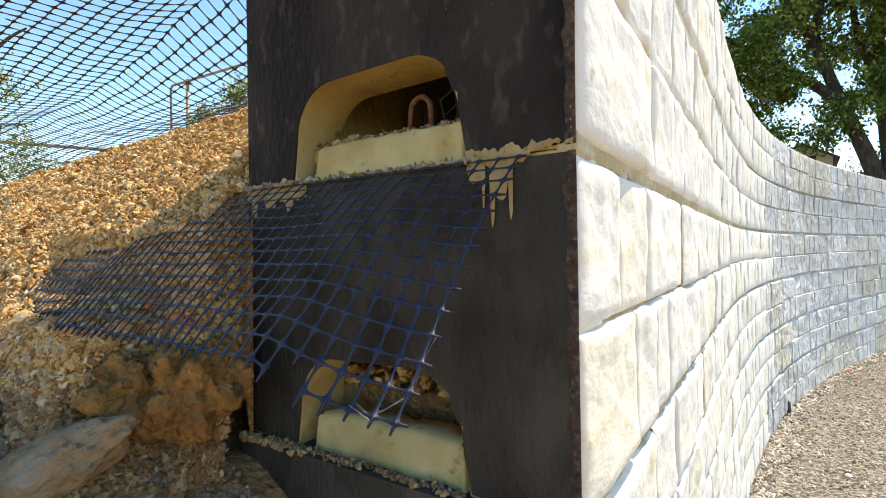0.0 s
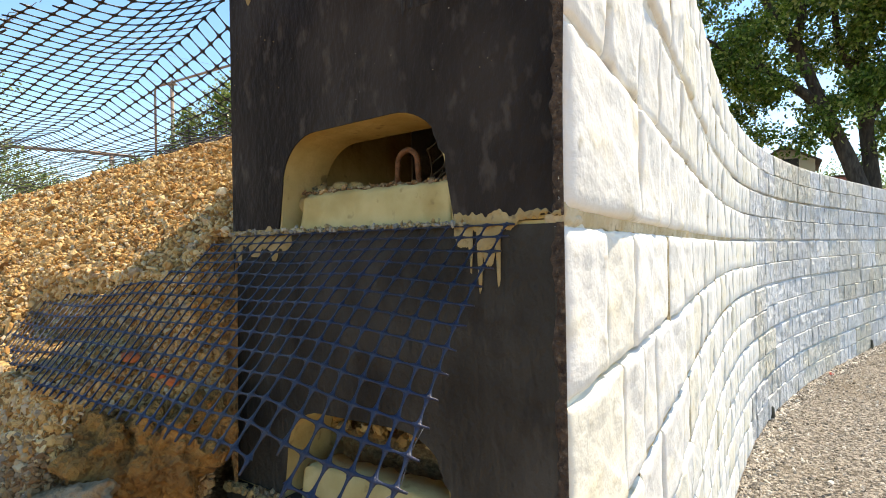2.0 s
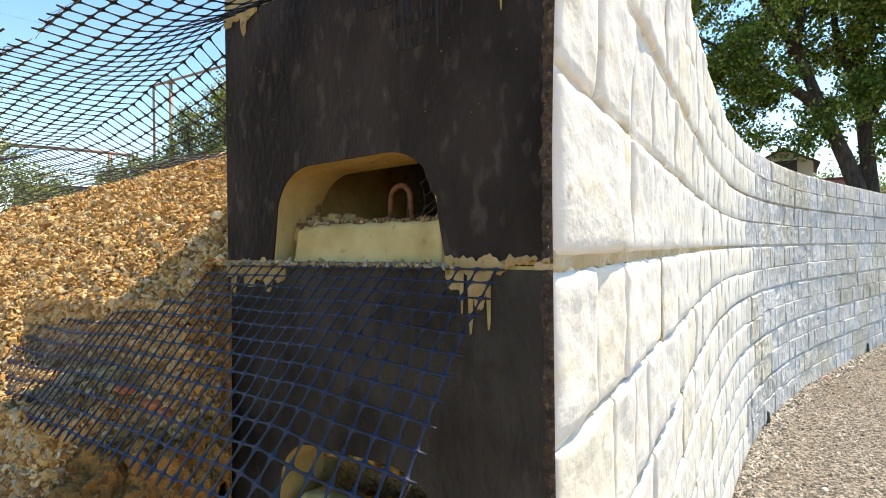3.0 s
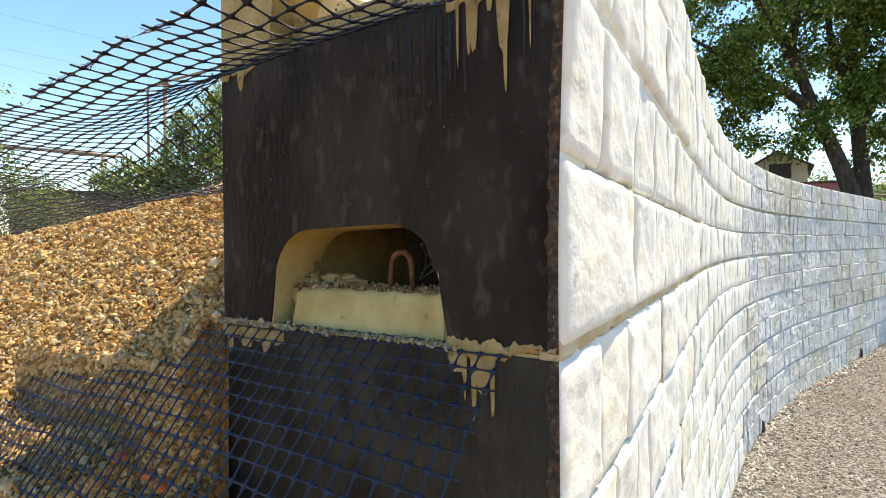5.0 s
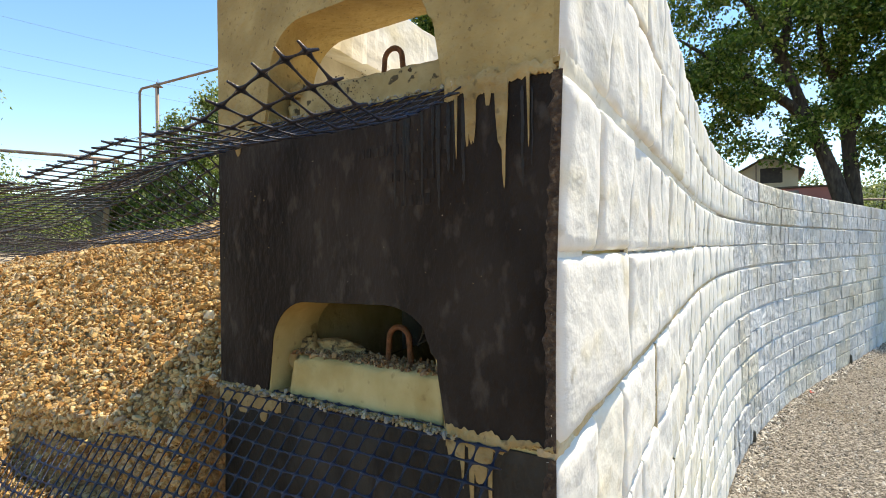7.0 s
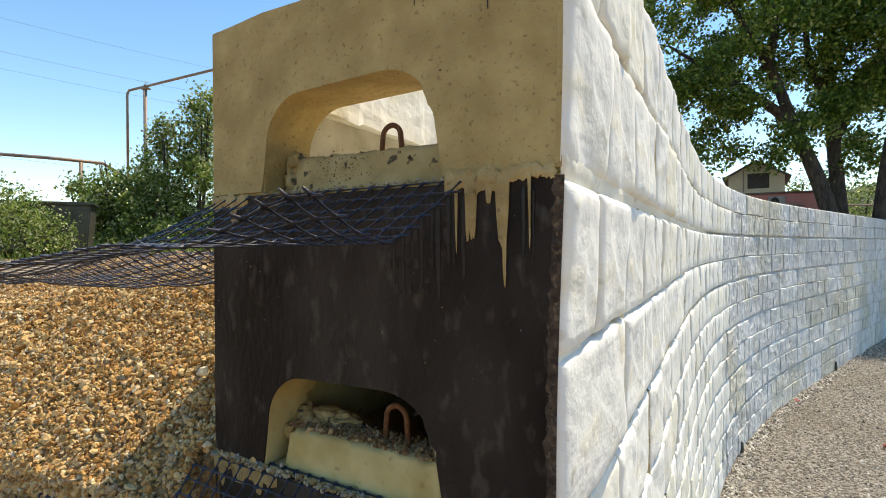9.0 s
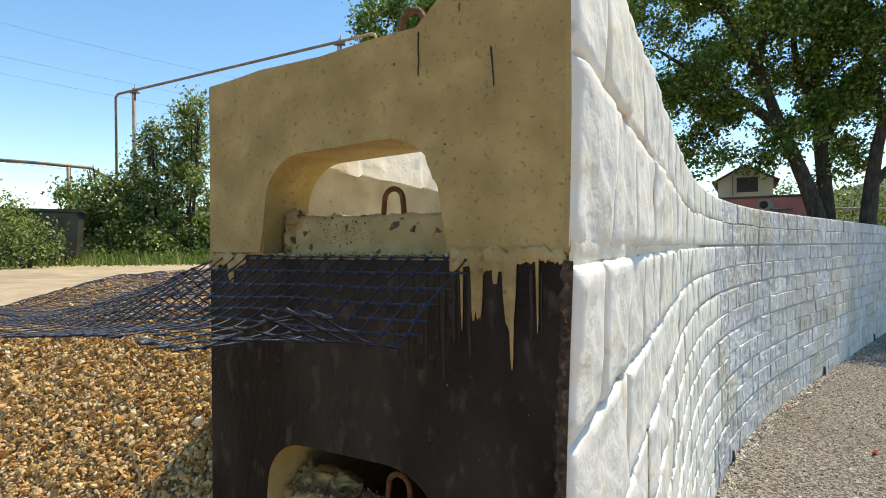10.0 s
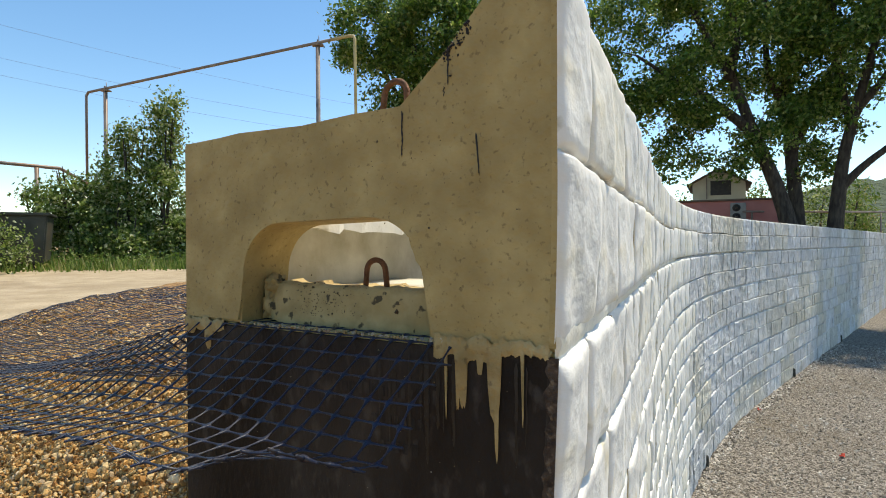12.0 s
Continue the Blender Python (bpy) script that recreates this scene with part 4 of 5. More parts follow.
core_bed = new("core_fill", mesh_from("core_fill", [wall_point(s, d, J0 + h)[:] for s, h in ((0.2, 0.11), (1.1, 0.24)) for d in (0.215, 0.69)] + [wall_point(s, d, J0 + 0.01)[:] for s in (0.2, 1.1) for d in (0.215, 0.69)], [(0, 1, 3, 2), (4, 6, 7, 5), (0, 4, 5, 1), (2, 3, 7, 6), (0, 2, 6, 4), (1, 5, 7, 3)], M_GRAVELBED, False))
tagged(core_bed, "packed gravel filling the block core", "gravel", kind="stuff")


# ---- gravel pile ----
gravel_pile = new("gravel_pile", sheet("gravel_pile", np.concatenate([np.linspace(-6, -2.6, 35), np.linspace(-2.55, 1.6, 130)]), np.concatenate([np.linspace(0.7, 3.4, 110), np.linspace(3.45, 7.6, 50)]), pile_z, M_GRAVELBED,
                  keep=lambda c: ((wall_sd(c[:, 0], c[:, 1])[1] > 0.86) | ((before_end(c[:, 0], c[:, 1]) < -0.02) & (c[:, 0] < -0.475))) & (c[:, 2] > ground_z(c[:, 0], c[:, 1]) - 0.12)  & (c[:, 0] < 2)))
tagged(gravel_pile, "sunlit slope of tan gravel backfill behind the wall", "gravel pile", kind="stuff")
gen = np.random.default_rng(33)
def on_pile(n, x0, x1, y0, y1):
    x, y = gen.uniform(x0, x1, n), gen.uniform(y0, y1, n)
    s, d = wall_sd(x, y)
    z = pile_z(x, y)
    ok = ((d > 0.89) | ((before_end(x, y) < -0.03) & (x < -0.48))) & (z > ground_z(x, y) - 0.01)
    return np.stack([x, y, z + gen.uniform(-0.006, 0.011, n)], 1)[ok]
_low = on_pile(60000, -1.5, -0.46, 0.75, 1.5)
_low = _low[_low[:, 2] < 2.02]
_a = on_pile(52000, -1.9, -0.35, 0.9, 2.6)
_b = on_pile(12000, -3.2, -0.3, 1.5, 4.5)
_c = on_pile(300, -1.8, -0.4, 1.0, 2.3)
_d = on_pile(60000, -1.2, -0.46, 1.05, 1.65)
_steep = np.hypot(pile_z(_d[:, 0] + 0.004, _d[:, 1]) - pile_z(_d[:, 0] - 0.004, _d[:, 1]), pile_z(_d[:, 0], _d[:, 1] + 0.004) - pile_z(_d[:, 0], _d[:, 1] - 0.004)) / 0.008
_d = _d[_steep > 1.3]
_size = np.concatenate([gen.gamma(3, 0.0015, len(_a)) + 0.0026, gen.gamma(3, 0.0019, len(_b)) + 0.0032, gen.uniform(0.012, 0.022, len(_c)), gen.gamma(3, 0.0016, len(_d)) + 0.0026])
_up = np.concatenate([_a, _b, _c, _d])[:, 2] > 1.98
loose_gravel = new("loose_gravel", pebble_mesh("loose_gravel", np.concatenate([_a, _b, _c, _d])[_up], np.minimum(_size, 0.034)[_up], M_GRAVEL, gen, 0.5))
tagged(loose_gravel, "loose angular tan and cream gravel stones", "gravel", kind="stuff")

# soil, stones and lumps at the foot of the pile
_n = 30000
_x, _y = gen.uniform(-1.3, -0.2, _n), gen.uniform(0.7, 1.35, _n)
_z = ground_z(_x, _y)
_ok = (before_end(_x, _y) < -0.088) | (wall_sd(_x, _y)[1] > 0.93)
bank_stones = new("bank_stones", pebble_mesh("bank_stones", np.concatenate([np.stack([_x, _y, _z + 0.002], 1)[_ok], _low]), np.minimum(gen.gamma(3, 0.0016, int(_ok.sum()) + len(_low)) + 0.0022, 0.017), M_SOILSTONE, gen))
tagged(bank_stones, "small grey-brown stones in the earth bank", "stones", kind="stuff")


def lump(name, at, size, turn, seed, material, label, category, rough=0.22, cuts=4):
    bm = bmesh.new()
    bmesh.ops.create_icosphere(bm, subdivisions=cuts, radius=1.0)
    for v in bm.verts:
        p = v.co * 1.6 + Vector((seed, 0, 0))
        k = 1 + rough * noise.noise(p) + rough * 0.5 * noise.noise(p * 2.7) + rough * 0.25 * noise.noise(p * 6.5) + rough * 0.16 * noise.noise(p * 15) - 0.10 * abs(noise.noise(p * 3.7 + Vector((9, 0, 0))))
        v.co = v.co * k
        v.co.x, v.co.y, v.co.z = v.co.x * size[0], v.co.y * size[1], max(v.co.z, -0.85 + 0.08 * noise.noise(p * 3)) * size[2]
    ob = new(name, bm_mesh(name, bm, material, True))
    ob.matrix_world = pose(*at, *turn)
    return tagged(ob, label, category)


lump("clay_lump", (-0.54, 1.155, 1.955), (0.085, 0.075, 0.105), (10, 0, 20), 2.0, M_CLAY, "cracked lump of yellow-brown clay against the wall", "clay lump", 0.5, 5)
lump("clay_lump", (-0.645, 1.13, 1.955), (0.085, 0.065, 0.085), (0, 15, 60), 5.0, M_CLAY, "brown clay clod bedded in the gravel bank", "clay lump", 0.5, 5)
lump("clay_lump", (-0.475, 1.20, 1.99), (0.045, 0.05, 0.075), (0, -10, 30), 21.0, M_CLAY, "crumbling clay clod at the block's edge", "clay lump", 0.45, 5)
lump("rock", (-0.735, 1.00, 1.848), (0.17, 0.07, 0.064), (-8, -30, 14), 8.0, M_ROCK, "pale grey-brown limestone rock bedded in the bank", "rock", 0.25, 5)
lump("rock", (-0.96, 1.03, 1.89), (0.11, 0.07, 0.06), (0, -15, 40), 14.0, M_CLAY, "earth-covered brown rock in the bank", "rock", 0.3, 5)
for k, (x, y, z) in enumerate(((-0.56, 1.16, 2.12), (-0.63, 1.18, 2.15), (-0.52, 1.13, 2.11))):
    lump("brick_fragment", (x, y, z + 0.0), (0.022, 0.015, 0.012), (20 * k, 10, 50 * k), 3.0 * k, M_BRICKBIT, "small red brick fragment on the gravel", "brick fragment", 0.2, 2)


# ---- geogrid sheets ----
def spline(keys, t):
    """A smooth line through keys at even steps, read at t from 0 to 1."""
    n = len(keys) - 1
    x = min(max(t, 0), 1) * n
    i = min(int(x), n - 1)
    u = x - i
    p = [Vector(keys[min(max(i + k, 0), n)]) for k in (-1, 0, 1, 2)]
    return 0.5 * (2 * p[1] + (p[2] - p[0]) * u + (2 * p[0] - 5 * p[1] + 4 * p[2] - p[3]) * u * u + (-p[0] + 3 * p[1] - 3 * p[2] + p[3]) * u ** 3)


def grid_sheet(name, nodes, along, label, thin=0.0019, wide=0.0062, skip=None, stubs=False, material=None):
    """A plastic geogrid over a net of nodes (rows of points): ribs waisted between thick crossings, so that the openings are rounded."""
    thing = root(name, nodes[0][0], label, "geogrid")
    R, C = len(nodes), len(nodes[0])
    skin = material or M_GRID
    def normal(i, j):
        a = nodes[min(i + 1, R - 1)][j] - nodes[max(i - 1, 0)][j]
        b = nodes[i][min(j + 1, C - 1)] - nodes[i][max(j - 1, 0)]
        n = a.cross(b)
        return n.normalized() if n.length > 1e-9 else Vector((0, 0, 1))
    nrm = [[normal(i, j) for j in range(C)] for i in range(R)]
    waist = [(0.0, wide), (0.10, thin + (wide - thin) * 0.55), (0.22, thin + (wide - thin) * 0.18), (0.38, thin)]
    waist = waist + [(1 - f, w) for f, w in waist[::-1]]
    plain = [(0.0, wide * 0.8), (0.25, thin), (0.75, thin), (1.0, wide * 0.8)]
    def bars(pairs):
        V, F = [], []
        for (i, j), (k, l) in pairs:
            p, q = nodes[i][j], nodes[k][l]
            d = q - p
            if d.length < 1e-5:
                continue
            o = len(V)
            shape = plain if p.y > 1.75 else waist
            for f, w in shape:
                c = p + d * f
                n = nrm[i][j].lerp(nrm[k][l], f)
                side = d.cross(n).normalized() * w
                t = n * (0.0011 + 0.0012 * (w - thin) / (wide - thin))
                V += [(c + side * 0.6 + t)[:], (c - side * 0.6 + t)[:], (c - side)[:], (c - side * 0.6 - t)[:], (c + side * 0.6 - t)[:], (c + side)[:]]
            for m in range(len(shape) - 1):
                for a in range(6):
                    b = (a + 1) % 6
                    F.append((o + m * 6 + a, o + m * 6 + b, o + m * 6 + 6 + b, o + m * 6 + 6 + a))
        return V, F
    ok = lambda i, j: skip is None or not skip(i, j)
    rows = [((i, j), (i, j + 1)) for i in range(R) for j in range(C - 1) if ok(i, j) and ok(i, j + 1)]
    cols = [((i, j), (i + 1, j)) for i in range(R - 1) for j in range(C) if ok(i, j) and ok(i + 1, j)]
    def stub(V, F, p, e, k):
        e = e.normalized() * (0.016 + 0.014 * abs(noise.noise((k * 0.9, 1, 1)))) + Vector((0, 0, 0.006 * noise.noise((k * 0.8, 4, 4))))
        v, f = tube([p, p + e * 0.4, p + e], [0.0042, 0.0024, 0.0017], 5)
        F += [tuple(q + len(V) for q in t) for t in f]
        V += v
    V, F = bars(rows)
    if stubs:
        for i in range(1, R):
            live = [j for j in range(C) if ok(i, j)]
            if len(live) > 1 and live[0] < 3:
                stub(V, F, nodes[i][live[0]], nodes[i][live[0]] - nodes[i][live[0] + 1], i + 40)
    tagged(child("ribs", mesh_from("ribs", V, F, skin), thing), kind="stuff")
    V, F = bars(cols)
    if stubs:
        for j in range(C):
            live = [i for i in range(R) if ok(i, j)]
            if len(live) > 1:
                stub(V, F, nodes[live[-1]][j], nodes[live[-1]][j] - nodes[live[-1] - 1][j], j)
    tagged(child("cross_ribs", mesh_from("cross_ribs", V, F, skin), thing), kind="stuff")
    return thing


def along_end(a, b, z):
    """A place a metres along the wall's end from its face and b metres out in front of it."""
    return Vector((0.245 - 0.814 * a - 0.581 * b, 0.845 + 0.581 * a - 0.814 * b, z))


# the lower sheet: a straight grid, square to the wall's end, that hangs out of the joint and rests on the pile
def hem1(a):
    return 0.328 + 0.052 * float(smooth(0.10, 0.36, a))


def sheet1_z(a, b):
    w = max(b, 0) / hem1(a)
    z = 2.416 - 0.30 * w ** 1.12 - 0.066 * float(smooth(0.34, 0.10, a)) * w ** 1.5
    if a > 0.88:
        p = along_end(a, b, 0)
        z = max(z - 0.02 * float(smooth(0.9, 1.3, a)), float(pile_z(p.x, p.y)) + 0.012)
    return z


def buried1(a, b):
    """Whether gravel lies well above the hang of the lower sheet here."""
    p = along_end(a, b, 0)
    return a > 0.88 and float(pile_z(p.x, p.y)) > 2.39 - 0.30 * (max(b, 0) / hem1(a)) ** 1.12


net, under1 = [], set()
for i in range(15):
    row = []
    for j in range(42):
        a = 0.118 + 0.0385 * j
        b = -0.012 + (hem1(a) + 0.012) * i / 14
        a = 0.118 + 0.0385 * j * (1 - 0.58 * max(b, 0)) + 0.008 * noise.noise((i * 0.2, 1, 1))
        p = along_end(a, b, sheet1_z(a, b))
        if buried1(a, b):
            under1.add((i, j))
        free = min(1, max(0, b) * 10)
        row.append(p + free * Vector((0.006 * noise.noise((p.x * 9, p.y * 9, 4)), 0.006 * noise.noise((p.x * 9, p.y * 9, 8)), 0.006 * noise.noise((p.x * 5, p.y * 5, 1)))))
    net.append(row)
skip1 = lambda i, j: (i, j) in under1 or (j > 19 and i < 2) or (i == 14 and j == 5) or j * (1 - 0.017 * i) > 34.5
sheet1 = grid_sheet("geogrid_sheet", net, 0, "torn blue plastic geogrid hanging out of the lower block joint", thin=0.0019, wide=0.0066, skip=skip1, stubs=True)

# the upper sheet: a straight grid, square to the wall's end, cut off in front, where its corner curls up
PITCH, DEEP = 0.0400, 0.0415
CUT2, SIDE2, SIDES2 = 9, 0.158, 92


def sheet2_z(a, b):
    """The lie of the upper sheet: it dips from the joint, then rises again to the curled corner; past the wall it sinks onto the pile."""
    off = float(smooth(0.84, 1.9, a))
    join = 3.0175 - 0.205 * off ** 0.55 if a > 0.84 else 3.0175
    trough = 2.905 - 0.035 * float(smooth(0.5, 1.1, a)) - 0.10 * float(smooth(1.1, 2.3, a))
    if b >= 0:
        w = min(b / 0.27, 1)
        z = join + (trough - join) * (1 - (1 - w) ** 1.5)
        curl = 0.068 * float(smooth(0.40, 0.17, a)) * (1 if a > 0.12 else 0)
        return z + curl * max(0, (b - 0.26) / 0.14) ** 1.3
    if a < 0.90:
        return join
    p = along_end(a, b, 0)
    lie = float(pile_z(p.x, p.y)) + 0.016
    fall = min(1, -b / 0.55)
    return max(lie, join * (1 - fall) + lie * fall)


net2 = []
for i in range(54, -CUT2 - 1, -1):
    b = -i * DEEP + 0.004
    row = []
    for j in range(SIDES2):
        a = SIDE2 + j * PITCH + (0.030 if b < 0.10 else 0.03 * float(smooth(0.26, 0.10, b)))
        p = along_end(a, b, sheet2_z(a, b))
        free = min(1, max(0, b) * 8) if a < 0.9 else 1
        row.append(p + free * Vector((0.006 * noise.noise((p.x * 9, p.y * 9, 7)), 0.006 * noise.noise((p.x * 9, p.y * 9, 11)), 0.007 * noise.noise((p.x * 5, p.y * 5, 4)))))
    net2.append(row)
jw = int((0.885 - SIDE2 - 0.03) / PITCH)
skip2 = lambda i, j: (j <= jw and i < 54 - 20) or (j == jw + 1 and i < 54) or (i == 54 + CUT2 and (j * 7 + 3) % 11 == 0)
sheet2 = grid_sheet("geogrid_sheet", net2, 0, "torn blue plastic geogrid jutting from the upper joint over gravel", thin=0.0018, wide=0.0062, skip=skip2, stubs=True)
rim2 = net2[-1]


scrap_net = [[wall_point(0.18 + 0.05 * math.sin(2.2 * i / 3), 0.250 + 0.036 * j + 0.010 * i, J1 + 0.212 - 0.026 * i - 0.004 * j + 0.02 * math.sin(j * 1.1)) for j in range(5)] for i in range(4)]
grid_scrap = grid_sheet("geogrid_scrap", scrap_net, 0, "small soiled brown scrap of geogrid inside the hollow block", thin=0.0017, wide=0.0046, material=M_OLDGRID)
for ob in grid_scrap.children:
    tagged(ob, kind="stuff")


def frayed(thing, points, strands, spread, seed):
    """Torn pale threads along an edge of a sheet."""
    g = np.random.default_rng(seed)
    runs = []
    n = len(points)
    for k in range(strands):
        i = int(g.integers(0, n - 1))
        m = int(g.integers(1, 3))
        line = [points[min(i + q, n - 1)] + Vector(g.normal(0, spread, 3)) for q in range(m + 1)]
        fine = [spline(line, q / (3 * m)) for q in range(3 * m + 1)]
        runs.append((fine, float(g.uniform(0.0004, 0.0010)), 4))
    ob = child("frayed_threads", tubes_mesh("frayed_threads", runs, M_FRAY), thing)
    tagged(ob, "frayed silvery plastic threads along the torn edge", kind="stuff")


frayed(sheet2, rim2[:26], 30, 0.0035, 5)
frayed(sheet1, [row[0] for row in net[9:14]] + net[14][1:3], 4, 0.004, 6)


# ---- trees ----
def tree(name, at, limbs, blobs, n_clumps, leaves_per, leaf, seed, label, grow=1.0, trunk_mat=None, leaf_mat=None, clump=0.36, category="tree", gaps=0.02, twig=0.012):
    """A tree: tapered limbs along their lines, thin boughs out to many clumps of small leaves, with gaps between."""
    g = np.random.default_rng(seed)
    if grow != 1.0:
        O = Vector((0.0, 0.05, 3.18))
        limbs = [([O + (p - O) * grow for p in pts], r0 * grow, r1 * grow) for pts, r0, r1 in limbs]
        blobs = [((O + (Vector(c) - O) * grow)[:], [v * grow for v in r]) for c, r in blobs]
        at, leaf, clump, twig = O + (Vector(at) - O) * grow, leaf * grow, clump * grow, twig * grow
    thing = root(name, at, label, category)
    runs, nodes, rads = [], [], []
    for pts, r0, r1 in limbs:
        fine = [spline(pts, i / 14) for i in range(15)]
        fine = [p + Vector((0.04 * noise.noise((i * 0.7, seed, 1)), 0.04 * noise.noise((i * 0.7, seed, 9)), 0)) * (r0 / 0.3) for i, p in enumerate(fine)]
        rr = [r0 + (r1 - r0) * (i / 14) ** 0.8 for i in range(15)]
        rr[0] *= 1.25
        runs.append((fine, rr, 10))
        nodes += [p[:] for p in fine[4:]]
        rads += rr[4:]
    nodes = np.array(nodes)
    cents = []
    vol = np.array([b[1][0] * b[1][1] * b[1][2] for b in blobs])
    while len(cents) < n_clumps:
        c, r = blobs[g.choice(len(blobs), p=vol / vol.sum())]
        v = g.normal(size=3)
        v = v / np.linalg.norm(v) * g.uniform(0.25, 1.0) ** 0.45
        p = np.array(c) + v * np.array(r)
        if noise.noise(Vector((p[0] * 0.8 + seed, p[1] * 0.8, p[2] * 1.0)) / grow) < gaps:
            continue
        cents.append(p)
    cents = np.array(cents)
    root_d = np.min(np.linalg.norm(cents[:, None] - nodes[None, :, :], axis=2), axis=1)
    L, S = [], []
    for k in np.argsort(root_d):
        p = cents[k]
        dist = np.linalg.norm(nodes - p, axis=1) + 0.35 * np.maximum(0, nodes[:, 2] - p[2])
        i = int(np.argmin(dist))
        a = Vector(nodes[i])
        b = Vector(p)
        ln = (b - a).length
        if ln > 0.25:
            mid = a.lerp(b, 0.5) + Vector((g.normal(0, 0.08), g.normal(0, 0.08), 0.10)) * ln
            r = min(rads[i] * 0.6, twig + 0.012 * ln)
            runs.append(([a, mid, b], [r, r * 0.7, r * 0.3], 5))
            nodes = np.concatenate([nodes, [mid[:], b[:]]])
            rads += [r * 0.8, r * 0.5]
        m = int(leaves_per * g.uniform(0.6, 1.4))
        rad = clump * g.uniform(0.6, 1.25)
        q = g.normal(size=(m, 3)) * rad * np.array([0.62, 0.62, 0.48]) + p
        L.append(q)
        S.append(leaf * g.uniform(0.6, 1.3, m))
    child("trunk", tubes_mesh("trunk", runs, trunk_mat or M_BARK), thing)
    child("crown", leaf_mesh("crown", np.concatenate(L), np.concatenate(S), leaf_mat or M_LEAF, g, 0.2), thing)
    return thing


def lean_limb(*pts):
    return [Vector(p) for p in pts]


tree("poplar_tree", (11.9, 15.0, 2.8),
     [(lean_limb((11.95, 14.85, 2.7), (11.5, 15.15, 4.8), (11.0, 15.5, 6.5), (10.5, 15.9, 8.4), (9.8, 16.3, 10.0), (9.2, 16.7, 12.0)), 0.27, 0.06),
      (lean_limb((11.0, 15.5, 6.5), (9.9, 16.0, 7.6), (9.0, 16.4, 8.3), (8.0, 16.9, 9.2)), 0.17, 0.04),
      (lean_limb((10.5, 15.9, 8.2), (10.6, 15.7, 9.6), (10.2, 15.9, 11.2), (10.0, 16.0, 13.0)), 0.15, 0.04),
      (lean_limb((12.55, 15.5, 2.7), (12.4, 15.7, 5.8), (12.3, 15.8, 8.0), (12.45, 15.7, 10.2), (12.6, 15.6, 13.0)), 0.24, 0.07),
      (lean_limb((12.3, 15.8, 7.2), (11.6, 15.6, 8.3), (11.3, 15.4, 9.6), (11.2, 15.2, 11.5)), 0.14, 0.04),
      (lean_limb((12.4, 15.7, 6.0), (13.3, 15.4, 8.0), (13.9, 15.2, 10.0)), 0.15, 0.05)],
     [((7.9, 16.9, 9.2), (2.3, 2.2, 2.6)), ((8.6, 16.6, 7.2), (1.6, 1.6, 1.3)), ((10.6, 15.9, 9.2), (2.6, 2.2, 3.2)), ((12.6, 15.6, 9.2), (2.4, 2.3, 3.2)), ((9.2, 16.4, 6.6), (1.5, 1.4, 1.1)), ((11.4, 15.7, 6.3), (1.9, 1.6, 1.3)), ((10.5, 16.0, 12.0), (3.4, 2.5, 2.0)), ((8.4, 16.4, 6.1), (0.7, 0.7, 0.7)), ((8.8, 16.3, 5.4), (0.5, 0.5, 0.5)), ((10.2, 16.3, 6.6), (0.9, 0.9, 1.0)), ((12.8, 16.2, 5.5), (1.5, 1.2, 0.9))],
     1250, 60, 0.118, 41, "tall poplar with forked grey trunks and dense dark green crown", 1.42, gaps=0.10, clump=0.34)
tree("poplar_tree", (11.9, 13.5, 2.8),
     [(lean_limb((11.85, 13.55, 2.7), (11.95, 13.47, 4.2), (12.05, 13.4, 5.4), (12.3, 13.2, 6.9), (12.5, 12.9, 8.4), (12.7, 12.7, 11.0)), 0.23, 0.06),
      (lean_limb((12.0, 13.45, 4.6), (12.4, 13.1, 5.2), (12.9, 12.6, 5.8), (13.6, 12.0, 6.6)), 0.13, 0.05),
      (lean_limb((12.25, 13.25, 6.6), (12.8, 12.8, 7.6), (13.3, 12.4, 9.2)), 0.12, 0.04),
      (lean_limb((12.2, 13.3, 6.0), (12.0, 13.5, 8.0), (11.9, 13.6, 10.0)), 0.11, 0.04)],
     [((12.6, 13.0, 9.0), (2.0, 2.0, 2.6)), ((13.8, 12.0, 8.0), (1.7, 1.7, 2.2)), ((12.2, 13.4, 6.9), (1.1, 1.0, 0.9)), ((12.8, 13.0, 11.6), (2.6, 2.4, 1.6))],
     560, 60, 0.118, 43, "poplar tree leaning over the wall with an open green crown", 1.55, gaps=0.10, clump=0.34)
tree("poplar_tree", (0.6, 30.0, 2.8),
     [(lean_limb((2.2, 29.8, 2.7), (2.0, 29.8, 8.0), (1.6, 29.8, 12.0), (1.5, 29.9, 16.5)), 0.34, 0.10),
      (lean_limb((1.9, 29.8, 9.0), (2.9, 29.7, 12.5), (3.2, 29.6, 16.0)), 0.2, 0.06),
      (lean_limb((1.9, 29.8, 9.5), (0.2, 29.9, 12.0), (-1.2, 30.0, 14.5)), 0.18, 0.05)],
     [((-0.6, 30.0, 14.6), (2.3, 2.2, 2.2)), ((2.4, 29.8, 14.4), (3.0, 2.6, 3.2)), ((5.6, 29.2, 13.0), (3.0, 2.4, 3.6)), ((0.6, 30.0, 10.4), (1.6, 1.6, 1.5)), ((3.6, 29.6, 10.0), (2.6, 2.0, 2.0))],
     900, 84, 0.19, 47, "distant poplar tree with pale limbs and a dark green crown", clump=0.62, gaps=0.0)
